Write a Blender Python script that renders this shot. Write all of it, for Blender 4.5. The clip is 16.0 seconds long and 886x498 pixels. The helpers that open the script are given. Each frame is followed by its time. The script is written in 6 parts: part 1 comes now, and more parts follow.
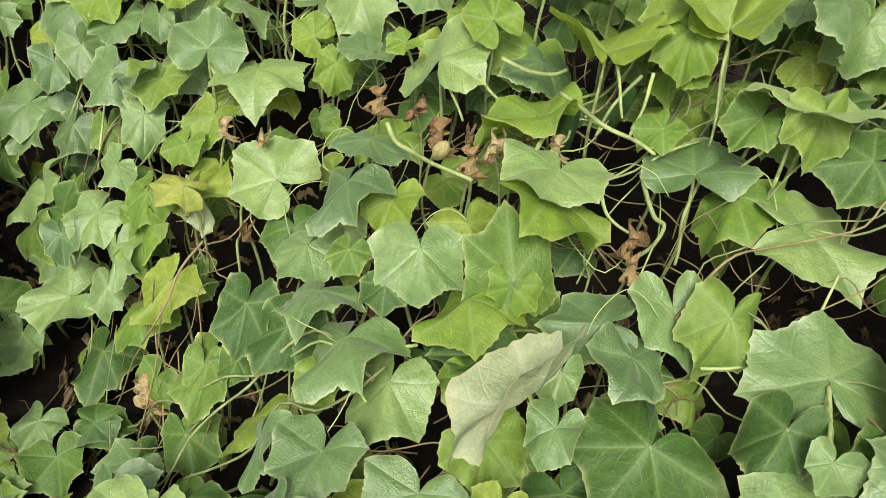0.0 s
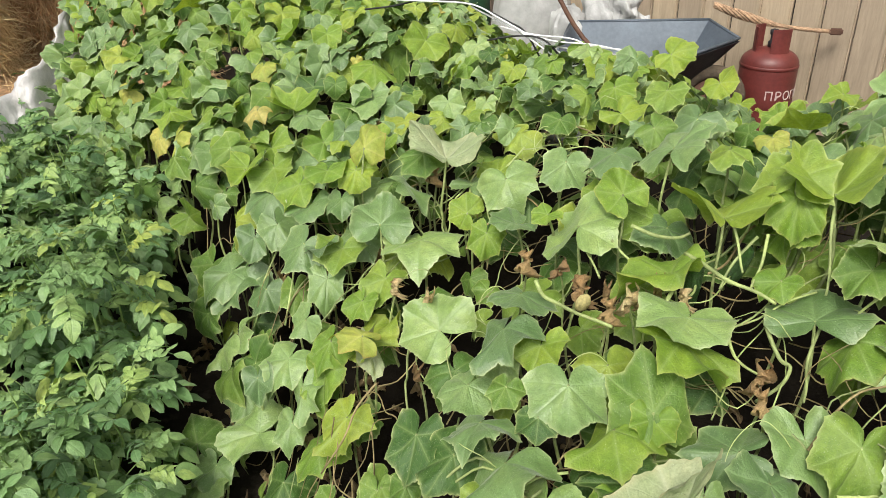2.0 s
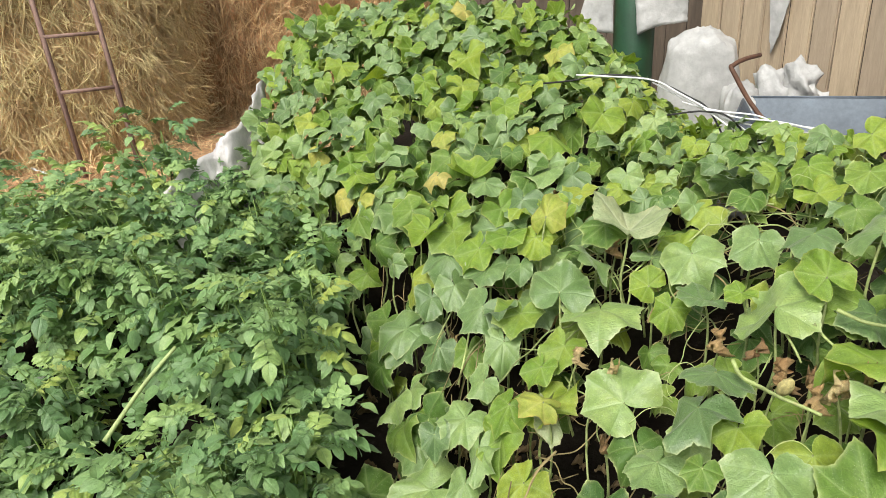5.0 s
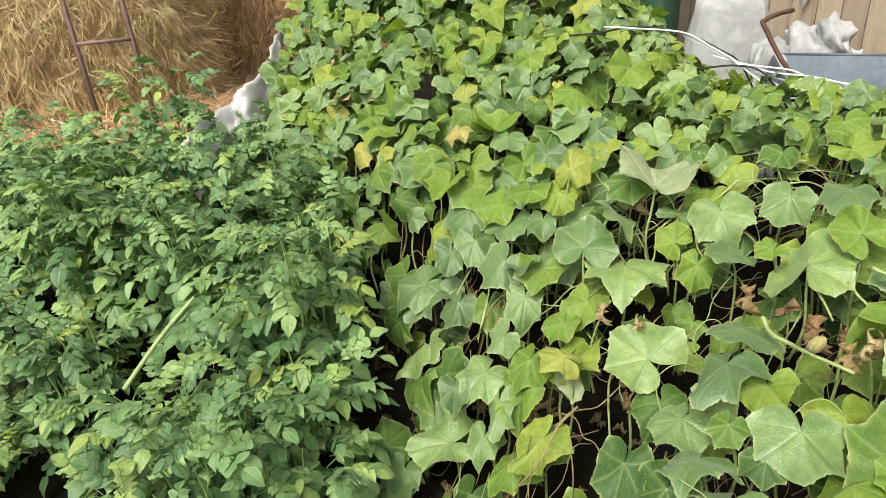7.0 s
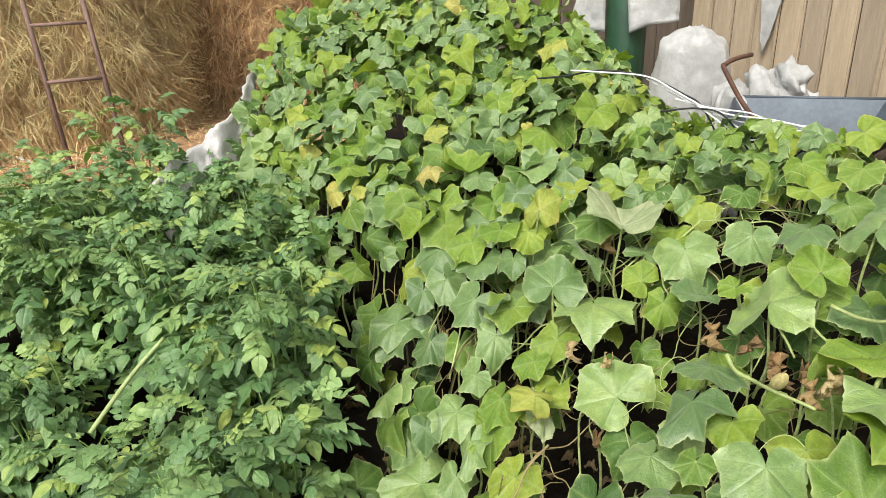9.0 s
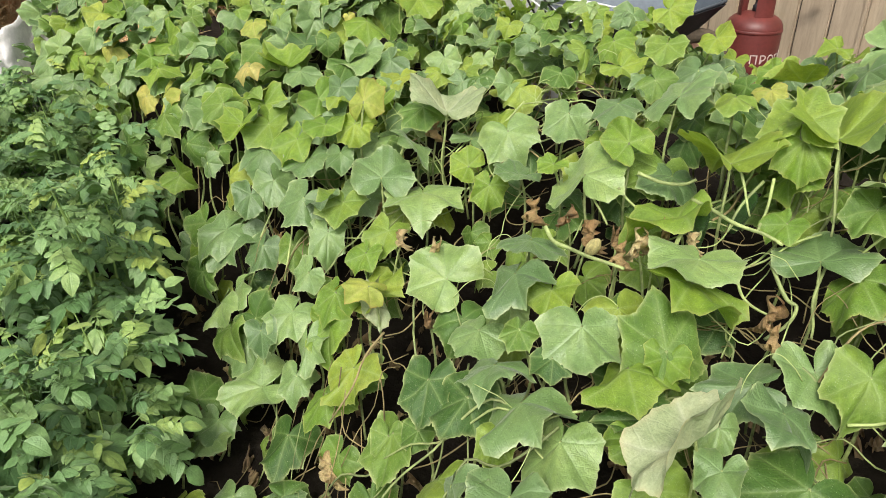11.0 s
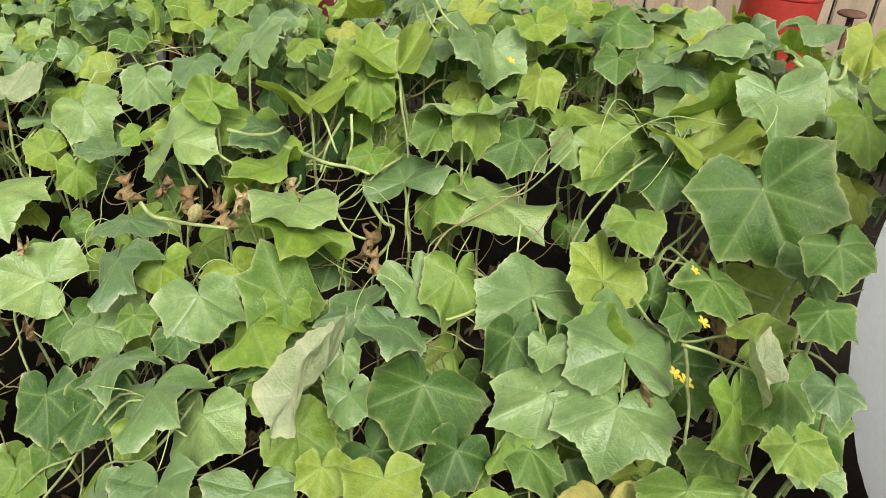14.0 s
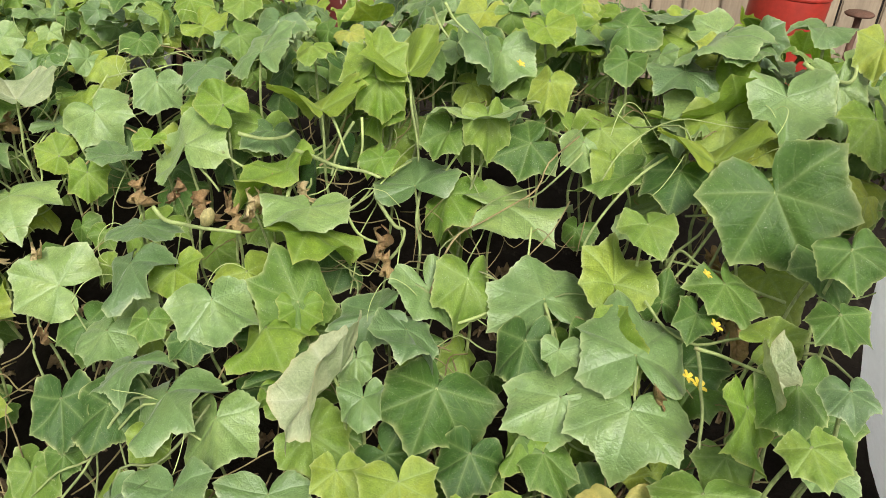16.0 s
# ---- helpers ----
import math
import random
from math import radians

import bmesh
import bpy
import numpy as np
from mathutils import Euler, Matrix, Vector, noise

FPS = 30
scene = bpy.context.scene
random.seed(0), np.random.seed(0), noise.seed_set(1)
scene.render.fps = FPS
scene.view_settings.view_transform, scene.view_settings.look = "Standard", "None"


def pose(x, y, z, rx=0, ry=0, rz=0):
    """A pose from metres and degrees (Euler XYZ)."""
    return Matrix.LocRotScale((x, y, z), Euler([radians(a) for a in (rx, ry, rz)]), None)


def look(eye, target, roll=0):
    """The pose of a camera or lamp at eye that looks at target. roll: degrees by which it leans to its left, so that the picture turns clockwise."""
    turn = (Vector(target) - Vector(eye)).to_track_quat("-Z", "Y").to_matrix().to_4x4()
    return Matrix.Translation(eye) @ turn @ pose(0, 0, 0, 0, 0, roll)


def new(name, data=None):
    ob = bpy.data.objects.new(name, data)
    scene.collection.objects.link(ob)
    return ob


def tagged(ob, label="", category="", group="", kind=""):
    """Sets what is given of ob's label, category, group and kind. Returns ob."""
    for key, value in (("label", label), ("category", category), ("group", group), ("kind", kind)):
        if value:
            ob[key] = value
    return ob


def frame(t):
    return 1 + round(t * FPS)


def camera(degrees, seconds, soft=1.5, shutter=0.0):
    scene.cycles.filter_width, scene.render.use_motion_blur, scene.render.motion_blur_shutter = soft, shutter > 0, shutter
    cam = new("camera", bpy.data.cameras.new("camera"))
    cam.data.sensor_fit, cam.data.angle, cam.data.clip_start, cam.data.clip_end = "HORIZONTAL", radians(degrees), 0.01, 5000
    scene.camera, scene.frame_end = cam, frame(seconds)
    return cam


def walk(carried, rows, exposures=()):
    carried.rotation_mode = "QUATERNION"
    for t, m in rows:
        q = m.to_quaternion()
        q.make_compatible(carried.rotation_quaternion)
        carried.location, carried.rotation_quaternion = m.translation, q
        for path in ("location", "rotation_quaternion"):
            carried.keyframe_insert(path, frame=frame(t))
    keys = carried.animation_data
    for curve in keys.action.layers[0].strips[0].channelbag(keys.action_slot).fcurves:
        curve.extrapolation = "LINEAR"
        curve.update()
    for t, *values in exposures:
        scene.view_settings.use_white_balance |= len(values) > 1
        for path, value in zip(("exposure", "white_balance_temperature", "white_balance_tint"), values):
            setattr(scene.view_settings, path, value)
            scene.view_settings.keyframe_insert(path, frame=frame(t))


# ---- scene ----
PATH = [
    (0, (0.269, 0.286, 1.422), (-0.037, 1.774, 0.122), 5.0),
    (0.5, (0.269, 0.114, 1.494), (-0.286, 1.631, 0.315), -0.6),
    (1, (0.285, 0.053, 1.505), (-0.432, 1.606, 0.469), -2.0),
    (1.5, (0.315, 0.017, 1.5), (-0.413, 1.59, 0.504), -2.0),
    (2, (0.265, 0.013, 1.536), (-0.419, 1.648, 0.61), -1.5),
    (2.5, (0.23, 0.0, 1.524), (-0.476, 1.64, 0.624), -1.9),
    (3, (0.204, -0.023, 1.506), (-0.528, 1.597, 0.589), -2.0),
    (3.5, (0.184, -0.05, 1.509), (-0.577, 1.54, 0.564), -2.0),
    (4, (0.161, -0.088, 1.547), (-0.695, 1.495, 0.675), -2.1),
    (4.5, (0.132, -0.107, 1.572), (-0.832, 1.464, 0.795), -2.7),
    (4.7, (0.129, -0.105, 1.57), (-0.867, 1.458, 0.818), -2.8),
    (6.8, (0.096, -0.1, 1.525), (-0.946, 1.392, 0.696), -2.4),
    (7, (0.091, -0.1, 1.52), (-0.932, 1.397, 0.675), -2.1),
    (7.5, (0.094, -0.099, 1.513), (-0.872, 1.416, 0.633), -1.2),
    (8, (0.1, -0.104, 1.536), (-0.848, 1.436, 0.683), -1.1),
    (8.2, (0.102, -0.109, 1.542), (-0.85, 1.45, 0.728), -1.1),
    (10.3, (0.109, -0.11, 1.524), (-0.884, 1.46, 0.784), -1.7),
    (10.5, (0.134, -0.094, 1.503), (-0.823, 1.473, 0.71), -1.8),
    (11, (0.178, -0.064, 1.463), (-0.415, 1.578, 0.489), -0.4),
    (11.5, (0.246, -0.05, 1.471), (0.025, 1.664, 0.464), 1.4),
    (12, (0.308, -0.046, 1.472), (0.396, 1.659, 0.429), 1.9),
    (12.5, (0.34, -0.05, 1.472), (0.587, 1.624, 0.406), 2.4),
    (13, (0.342, -0.053, 1.481), (0.606, 1.608, 0.398), 1.8),
    (13.5, (0.341, -0.055, 1.487), (0.61, 1.603, 0.402), 1.5),
    (14, (0.329, -0.054, 1.488), (0.602, 1.602, 0.4), 1.5),
    (14.5, (0.319, -0.049, 1.497), (0.596, 1.602, 0.403), 1.4),
    (15, (0.316, -0.049, 1.5), (0.591, 1.602, 0.406), 1.4),
    (15.5, (0.311, -0.05, 1.504), (0.584, 1.602, 0.409), 1.3),
    (16, (0.309, -0.05, 1.5), (0.574, 1.605, 0.409), 1.2),
]
cam = camera(62.0, 16.0, soft=0.6)
walk(cam, [(t, look(eye, target, roll)) for t, eye, target, roll in PATH], [(0, 0.10), (1, 0.18), (2, 0.15), (4, 0.16), (10.3, 0.18), (11, 0.15), (11.5, 0.15), (12.5, 0.10), (16, 0.10)])

# ---- light: bright overcast day ----
world = bpy.data.worlds.new("overcast_sky")
scene.world = world
world.use_nodes = True
wn = world.node_tree
sky = wn.nodes.new("ShaderNodeTexSky")
sky.sky_type, sky.sun_disc = "NISHITA", False
sky.sun_elevation, sky.sun_rotation = radians(51), radians(175)
sky.dust_density, sky.air_density = 4.0, 1.0
soften = wn.nodes.new("ShaderNodeHueSaturation")
soften.inputs["Saturation"].default_value = 0.12
wn.links.new(sky.outputs[0], soften.inputs["Color"])
wn.links.new(soften.outputs[0], wn.nodes["Background"].inputs[0])
wn.nodes["Background"].inputs[1].default_value = 0.165
sun = new("sun", bpy.data.lights.new("sun", "SUN"))
sun.data.energy, sun.data.angle, sun.data.color = 2.7, radians(20), (1.0, 0.95, 0.84)
sun.matrix_world = look((0.25, -2.88, 3.6), (0, 0, 0))


# ---- material helpers ----
def material(name):
    m = bpy.data.materials.new(name)
    m.use_nodes = True
    return m, m.node_tree.nodes, m.node_tree.links, m.node_tree.nodes["Principled BSDF"]


def node(nt, kind, **inputs):
    n = nt.new(kind)
    for k, v in inputs.items():
        n.inputs[k.replace("_", " ")].default_value = v
    return n


def ramp(nt, ln, fac, stops):
    r = nt.new("ShaderNodeValToRGB")
    while len(r.color_ramp.elements) < len(stops):
        r.color_ramp.elements.new(0.5)
    for e, (p, c) in zip(r.color_ramp.elements, stops):
        e.position, e.color = p, (*c, 1)
    ln.new(fac, r.inputs[0])
    return r.outputs[0]


def math_node(nt, ln, op, a, b=None, clamp=False):
    n = nt.new("ShaderNodeMath")
    n.operation, n.use_clamp = op, clamp
    for k, v in enumerate((a, b)):
        if v is None:
            continue
        if isinstance(v, (int, float)):
            n.inputs[k].default_value = v
        else:
            ln.new(v, n.inputs[k])
    return n.outputs[0]


def mix(nt, ln, fac, a, b, mode="MIX"):
    n = nt.new("ShaderNodeMix")
    n.data_type, n.blend_type = "RGBA", mode
    for k, v in ((0, fac), (6, a), (7, b)):
        if isinstance(v, (int, float)):
            n.inputs[k].default_value = v
        elif isinstance(v, tuple):
            n.inputs[k].default_value = (*v, 1)
        else:
            ln.new(v, n.inputs[k])
    return n.outputs[2]


def noise_tex(nt, ln, scale, detail=4.0, rough=0.55, coords="Object", stretch=None):
    tc = nt.new("ShaderNodeTexCoord")
    out = tc.outputs[coords]
    if stretch:
        mp = nt.new("ShaderNodeMapping")
        mp.inputs["Scale"].default_value = stretch
        ln.new(out, mp.inputs[0])
        out = mp.outputs[0]
    n = node(nt, "ShaderNodeTexNoise", Scale=scale, Detail=detail, Roughness=rough)
    ln.new(out, n.inputs["Vector"])
    return n.outputs[0]


def bump(nt, ln, bsdf, height, strength, distance=0.01):
    b = node(nt, "ShaderNodeBump", Strength=strength, Distance=distance)
    ln.new(height, b.inputs["Height"])
    ln.new(b.outputs[0], bsdf.inputs["Normal"])


def leaf_material(name, stops, vein_colour, edge_colour, per_island=False, lets_through=0.15, rough=0.58, spots=(0.62, 0.66, 0.50), relief=0.26, grain=1.0, downy=0.03, gloss=0.5):
    """Leaf skin: per-leaf tint, pale veins, yellowed rim, mottling, light let through."""
    m, nt, ln, bsdf = material(name)
    if per_island:
        rnd = nt.new("ShaderNodeNewGeometry").outputs["Random Per Island"]
    else:
        rnd = nt.new("ShaderNodeObjectInfo").outputs["Random"]
    base = ramp(nt, ln, rnd, stops)
    mott = noise_tex(nt, ln, 9.0 * grain, 5.0, 0.6)
    base = mix(nt, ln, 0.55, base, ramp(nt, ln, mott, [(0.3, (0.55, 0.6, 0.5)), (0.7, (1.25, 1.22, 1.2))]), "MULTIPLY")
    drift = noise_tex(nt, ln, 2.6 * grain, 2.0, 0.5)
    base = mix(nt, ln, 0.7, base, ramp(nt, ln, drift, [(0.34, (0.80, 0.88, 0.74)), (0.5, (1.0, 1.0, 1.0)), (0.66, (1.22, 1.12, 1.10))]), "MULTIPLY")
    fine = noise_tex(nt, ln, 60.0 * grain, 3.0, 0.7)
    base = mix(nt, ln, 0.6, base, ramp(nt, ln, fine, [(0.35, (0.74, 0.78, 0.72)), (0.65, (1.14, 1.12, 1.14))]), "MULTIPLY")
    veins = nt.new("ShaderNodeAttribute")
    veins.attribute_name = "vein"
    vf = ramp(nt, ln, veins.outputs["Fac"], [(0.0, (1, 1, 1)), (0.02, (0.3, 0.3, 0.3)), (0.05, (0, 0, 0))])
    base = mix(nt, ln, math_node(nt, ln, "MULTIPLY", vf, 0.32), base, vein_colour)
    along = nt.new("ShaderNodeAttribute")
    along.attribute_name = "along"
    wobble = math_node(nt, ln, "ADD", math_node(nt, ln, "MULTIPLY", along.outputs["Fac"], 8.0), math_node(nt, ln, "MULTIPLY", noise_tex(nt, ln, 5.0 * grain, 2.0), 0.7))
    branch = math_node(nt, ln, "ABSOLUTE", math_node(nt, ln, "SUBTRACT", math_node(nt, ln, "FRACT", wobble), 0.5))
    sf = math_node(nt, ln, "MULTIPLY", ramp(nt, ln, branch, [(0.0, (1, 1, 1)), (0.10, (0, 0, 0))]), math_node(nt, ln, "GREATER_THAN", along.outputs["Fac"], 0.01))
    base = mix(nt, ln, math_node(nt, ln, "MULTIPLY", sf, 0.10), base, vein_colour)
    rim = nt.new("ShaderNodeAttribute")
    rim.attribute_name = "rim"
    wear = noise_tex(nt, ln, 5.0 * grain, 3.0, 0.6)
    rf = math_node(nt, ln, "MULTIPLY", math_node(nt, ln, "POWER", rim.outputs["Fac"], 13.0), ramp(nt, ln, wear, [(0.35, (0.15, 0.15, 0.15)), (0.65, (0.9, 0.9, 0.9))]))
    base = mix(nt, ln, rf, base, edge_colour)
    dots = noise_tex(nt, ln, 130.0 * grain, 2.0, 0.5)
    patch = noise_tex(nt, ln, 14.0 * grain, 2.0, 0.5)
    df = math_node(nt, ln, "MULTIPLY", ramp(nt, ln, dots, [(0.66, (0, 0, 0)), (0.72, (1, 1, 1))]), ramp(nt, ln, patch, [(0.42, (0, 0, 0)), (0.58, (0.75, 0.75, 0.75))]))
    base = mix(nt, ln, df, base, spots)
    ln.new(base, bsdf.inputs["Base Color"])
    bsdf.inputs["Roughness"].default_value = rough
    bsdf.inputs["Specular IOR Level"].default_value = gloss
    bsdf.inputs["Sheen Weight"].default_value, bsdf.inputs["Sheen Roughness"].default_value = downy, 0.4
    tc = nt.new("ShaderNodeTexCoord")
    bend = node(nt, "ShaderNodeTexNoise", Scale=6.0 * grain, Detail=2.0)
    ln.new(tc.outputs["Object"], bend.inputs["Vector"])
    off = nt.new("ShaderNodeVectorMath")
    off.operation = "MULTIPLY_ADD"
    off.inputs[1].default_value = (0.10 / grain,) * 3
    ln.new(bend.outputs["Color"], off.inputs[0])
    ln.new(tc.outputs["Object"], off.inputs[2])
    cells = node(nt, "ShaderNodeTexVoronoi", Scale=13.0 * grain)
    cells.feature = "DISTANCE_TO_EDGE"
    ln.new(off.outputs[0], cells.inputs["Vector"])
    quilt = math_node(nt, ln, "MINIMUM", math_node(nt, ln, "MULTIPLY", cells.outputs["Distance"], 3.0), 0.7)
    swell = noise_tex(nt, ln, 22.0 * grain, 3.0, 0.55)
    height = math_node(nt, ln, "ADD", math_node(nt, ln, "ADD", math_node(nt, ln, "MULTIPLY", vf, -0.7), math_node(nt, ln, "MULTIPLY", sf, -0.22)), math_node(nt, ln, "ADD", math_node(nt, ln, "MULTIPLY", quilt, 0.22), math_node(nt, ln, "MULTIPLY", swell, 1.0)))
    bump(nt, ln, bsdf, height, relief, 0.012)
    trans = nt.new("ShaderNodeBsdfTranslucent")
    glow = mix(nt, ln, 1.0, base, (1.25, 1.35, 0.55), "MULTIPLY")
    ln.new(glow, trans.inputs[0])
    both = nt.new("ShaderNodeMixShader")
    both.inputs[0].default_value = lets_through
    ln.new(bsdf.outputs[0], both.inputs[1])
    ln.new(trans.outputs[0], both.inputs[2])
    ln.new(both.outputs[0], nt["Material Output"].inputs[0])
    return m


GREENS = [(0.0, (0.042, 0.105, 0.016)), (0.3, (0.087, 0.175, 0.024)), (0.6, (0.148, 0.246, 0.034)), (0.85, (0.217, 0.310, 0.040)), (1.0, (0.302, 0.360, 0.044))]
LIMES = [(0.0, (0.165, 0.290, 0.036)), (0.5, (0.225, 0.345, 0.040)), (1.0, (0.315, 0.405, 0.052))]
YELLOWS = [(0.0, (0.36, 0.42, 0.08)), (0.5, (0.50, 0.49, 0.11)), (1.0, (0.52, 0.44, 0.16))]
POTATOES = [(0.0, (0.084, 0.185, 0.064)), (0.35, (0.165, 0.296, 0.104)), (0.7, (0.258, 0.398, 0.142)), (0.95, (0.33, 0.45, 0.122)), (1.0, (0.40, 0.47, 0.09))]
MAT_LEAF = leaf_material("cucumber_leaf_skin", GREENS, (0.30, 0.40, 0.14), (0.52, 0.56, 0.24))
# Paler, bluer base colours paint the sky's sheen on flat-lying leaves.
BLUES = [(0.0, (0.092, 0.170, 0.052)), (0.35, (0.138, 0.232, 0.072)), (0.7, (0.190, 0.296, 0.092)), (1.0, (0.246, 0.350, 0.098))]
MAT_BLUE = leaf_material("sky_sheen_leaf_skin", BLUES, (0.22, 0.33, 0.13), (0.46, 0.52, 0.26), lets_through=0.10, rough=0.46, downy=0.18, relief=0.26, gloss=0.75)
# Shaded copy of the leaf skin: same greens, less light let through.
MAT_MASS = leaf_material("shaded_leaf_skin", GREENS, (0.30, 0.40, 0.14), (0.52, 0.56, 0.24), per_island=True, grain=6.5, lets_through=0.06)
MAT_LIME = leaf_material("young_cucumber_leaf_skin", LIMES, (0.40, 0.50, 0.20), (0.5, 0.5, 0.16), lets_through=0.30)
MAT_YELLOW = leaf_material("yellowed_leaf_skin", YELLOWS, (0.55, 0.5, 0.2), (0.42, 0.25, 0.09), lets_through=0.3, rough=0.6, spots=(0.5, 0.33, 0.15))
MAT_PALE = leaf_material("leaf_underside_skin", [(0, (0.34, 0.40, 0.22)), (1, (0.44, 0.48, 0.30))], (0.6, 0.62, 0.45), (0.5, 0.45, 0.25), lets_through=0.2, rough=0.7, relief=0.4)
MAT_BROWN = leaf_material("withered_leaf_skin", [(0, (0.30, 0.18, 0.080)), (0.5, (0.48, 0.33, 0.15)), (1, (0.66, 0.53, 0.29))], (0.3, 0.2, 0.1), (0.16, 0.08, 0.04), lets_through=0.12, rough=0.85, spots=(0.10, 0.05, 0.03), relief=0.7)
MAT_LITTER = leaf_material("dead_leaf_skin", [(0, (0.12, 0.085, 0.045)), (0.5, (0.22, 0.15, 0.075)), (1, (0.38, 0.29, 0.16))], (0.3, 0.2, 0.1), (0.15, 0.08, 0.04), per_island=True, grain=6.5, lets_through=0.1, rough=0.85, spots=(0.1, 0.06, 0.03))
MAT_POTATO = leaf_material("potato_leaf_skin", POTATOES, (0.16, 0.28, 0.10), (0.16, 0.26, 0.08), lets_through=0.16, rough=0.52, downy=0.12, gloss=0.7, spots=(0.3, 0.34, 0.2))


def plain(name, colour, rough=0.6, metal=0.0, vary=0.25, scale=12.0, grain=80.0, relief=0.15, stretch=None, stain=None, stain_at=0.58, gloss=0.5, per_piece=0.0, deep=0.01):
    """Painted, plastic, metal or earthy surface with broad stains and fine grain."""
    m, nt, ln, bsdf = material(name)
    big = noise_tex(nt, ln, scale, 5.0, 0.6, stretch=stretch)
    small = noise_tex(nt, ln, grain, 4.0, 0.65, stretch=stretch)
    lo, hi = tuple(c * (1 - vary) for c in colour), tuple(min(1.0, c * (1 + vary)) for c in colour)
    base = ramp(nt, ln, big, [(0.3, lo), (0.7, hi)])
    base = mix(nt, ln, 0.4, base, ramp(nt, ln, small, [(0.3, (0.6, 0.6, 0.6)), (0.7, (1.25, 1.25, 1.25))]), "MULTIPLY")
    if per_piece:
        own = nt.new("ShaderNodeObjectInfo").outputs["Random"]
        lo = 1 - per_piece
        base = mix(nt, ln, 1.0, base, ramp(nt, ln, own, [(0.0, (lo, lo, lo * 1.04)), (1.0, (1.12, 1.12, 1.10))]), "MULTIPLY")
    if stain:
        worn = noise_tex(nt, ln, scale * 1.7, 8.0, 0.7, stretch=stretch)
        base = mix(nt, ln, ramp(nt, ln, worn, [(stain_at, (0, 0, 0)), (stain_at + 0.06, (1, 1, 1))]), base, stain)
    ln.new(base, bsdf.inputs["Base Color"])
    bsdf.inputs["Roughness"].default_value, bsdf.inputs["Metallic"].default_value = rough, metal
    bsdf.inputs["Specular IOR Level"].default_value = gloss
    bump(nt, ln, bsdf, small, relief, deep)
    return m


# Soil toned nearly black: shade in the leaf gaps is put into its colour.
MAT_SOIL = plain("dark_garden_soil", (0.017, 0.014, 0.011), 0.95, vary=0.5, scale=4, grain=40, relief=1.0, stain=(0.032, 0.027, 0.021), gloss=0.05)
MAT_STEM = plain("green_vine_skin", (0.34, 0.41, 0.15), 0.6, vary=0.45, scale=14, relief=0.5, per_piece=0.4, stain=(0.30, 0.29, 0.12), stain_at=0.6)
MAT_TENDRIL = plain("pale_tendril_skin", (0.44, 0.52, 0.20), 0.6, vary=0.2)
MAT_PSTEM = plain("potato_stem_skin", (0.22, 0.33, 0.09), 0.55, vary=0.35, scale=10, relief=0.2)
MAT_DRY = plain("dry_vine_skin", (0.30, 0.24, 0.11), 0.9, vary=0.4, scale=14, relief=0.6)
MAT_FLOWER = plain("yellow_petal", (0.66, 0.50, 0.05), 0.6, vary=0.2, scale=40)
MAT_WHITEPETAL = plain("white_petal", (0.80, 0.80, 0.78), 0.6, vary=0.05, scale=40)


# ---- mesh helpers ----
def mesh_from(name, verts, faces, mat=None, smooth=True, attrs=None):
    me = bpy.data.meshes.new(name)
    me.from_pydata([tuple(v) for v in verts], [], faces)
    if smooth:
        me.polygons.foreach_set("use_smooth", [True] * len(me.polygons))
    for key, vals in (attrs or {}).items():
        a = me.attributes.new(key, "FLOAT", "POINT")
        a.data.foreach_set("value", [float(v) for v in vals])
    if mat:
        me.materials.append(mat)
    me.update()
    return me


def part(name, me, parent, label="", m=None):
    ob = new(name, me)
    ob.parent = parent
    if m is not None:
        ob.matrix_local = m
    if label:
        tagged(ob, label)
    return ob


def thing(name, at, label, category, group="", turn=0.0):
    ob = new(name)
    ob.matrix_world = pose(*at, 0, 0, turn)
    return tagged(ob, label, category, group)


def bm_mesh(name, bm, mat, smooth=False):
    me = bpy.data.meshes.new(name)
    bm.to_mesh(me)
    bm.free()
    me.materials.append(mat)
    if smooth:
        me.polygons.foreach_set("use_smooth", [True] * len(me.polygons))
    return me


def tube(points, radius, sides=6, taper=1.0):
    """Vertices and faces of a tube along points, closed at its ends."""
    pts = [Vector(p) for p in points]
    verts, faces = [], []
    side = None
    for i, p in enumerate(pts):
        d = (pts[min(i + 1, len(pts) - 1)] - pts[max(i - 1, 0)]).normalized()
        if side is None:
            side = d.orthogonal().normalized()
        side = (side - d * side.dot(d)).normalized()
        up = d.cross(side)
        r = radius * (1 + (taper - 1) * i / (len(pts) - 1))
        for k in range(sides):
            a = 2 * math.pi * k / sides
            verts.append(p + side * (r * math.cos(a)) + up * (r * math.sin(a)))
    for i in range(len(pts) - 1):
        for k in range(sides):
            a, b = i * sides + k, i * sides + (k + 1) % sides
            faces.append((a, b, b + sides, a + sides))
    faces.append(tuple(range(sides))[::-1])
    faces.append(tuple(range((len(pts) - 1) * sides, len(pts) * sides)))
    return verts, faces


def tube_mesh(name, points, radius, mat, sides=6, taper=1.0):
    v, f = tube(points, radius, sides, taper)
    return mesh_from(name, v, f, mat)


def spline(points, steps=6):
    """A smooth line through points (Catmull-Rom)."""
    p = [Vector(q) for q in points]
    p = [p[0] * 2 - p[1]] + p + [p[-1] * 2 - p[-2]]
    out = []
    for i in range(1, len(p) - 2):
        for s in range(steps):
            t = s / steps
            out.append(0.5 * (2 * p[i] + (p[i + 1] - p[i - 1]) * t + (2 * p[i - 1] - 5 * p[i] + 4 * p[i + 1] - p[i + 2]) * t * t + (3 * p[i] - p[i - 1] - 3 * p[i + 1] + p[i + 2]) * t ** 3))
    out.append(p[-2])
    return out


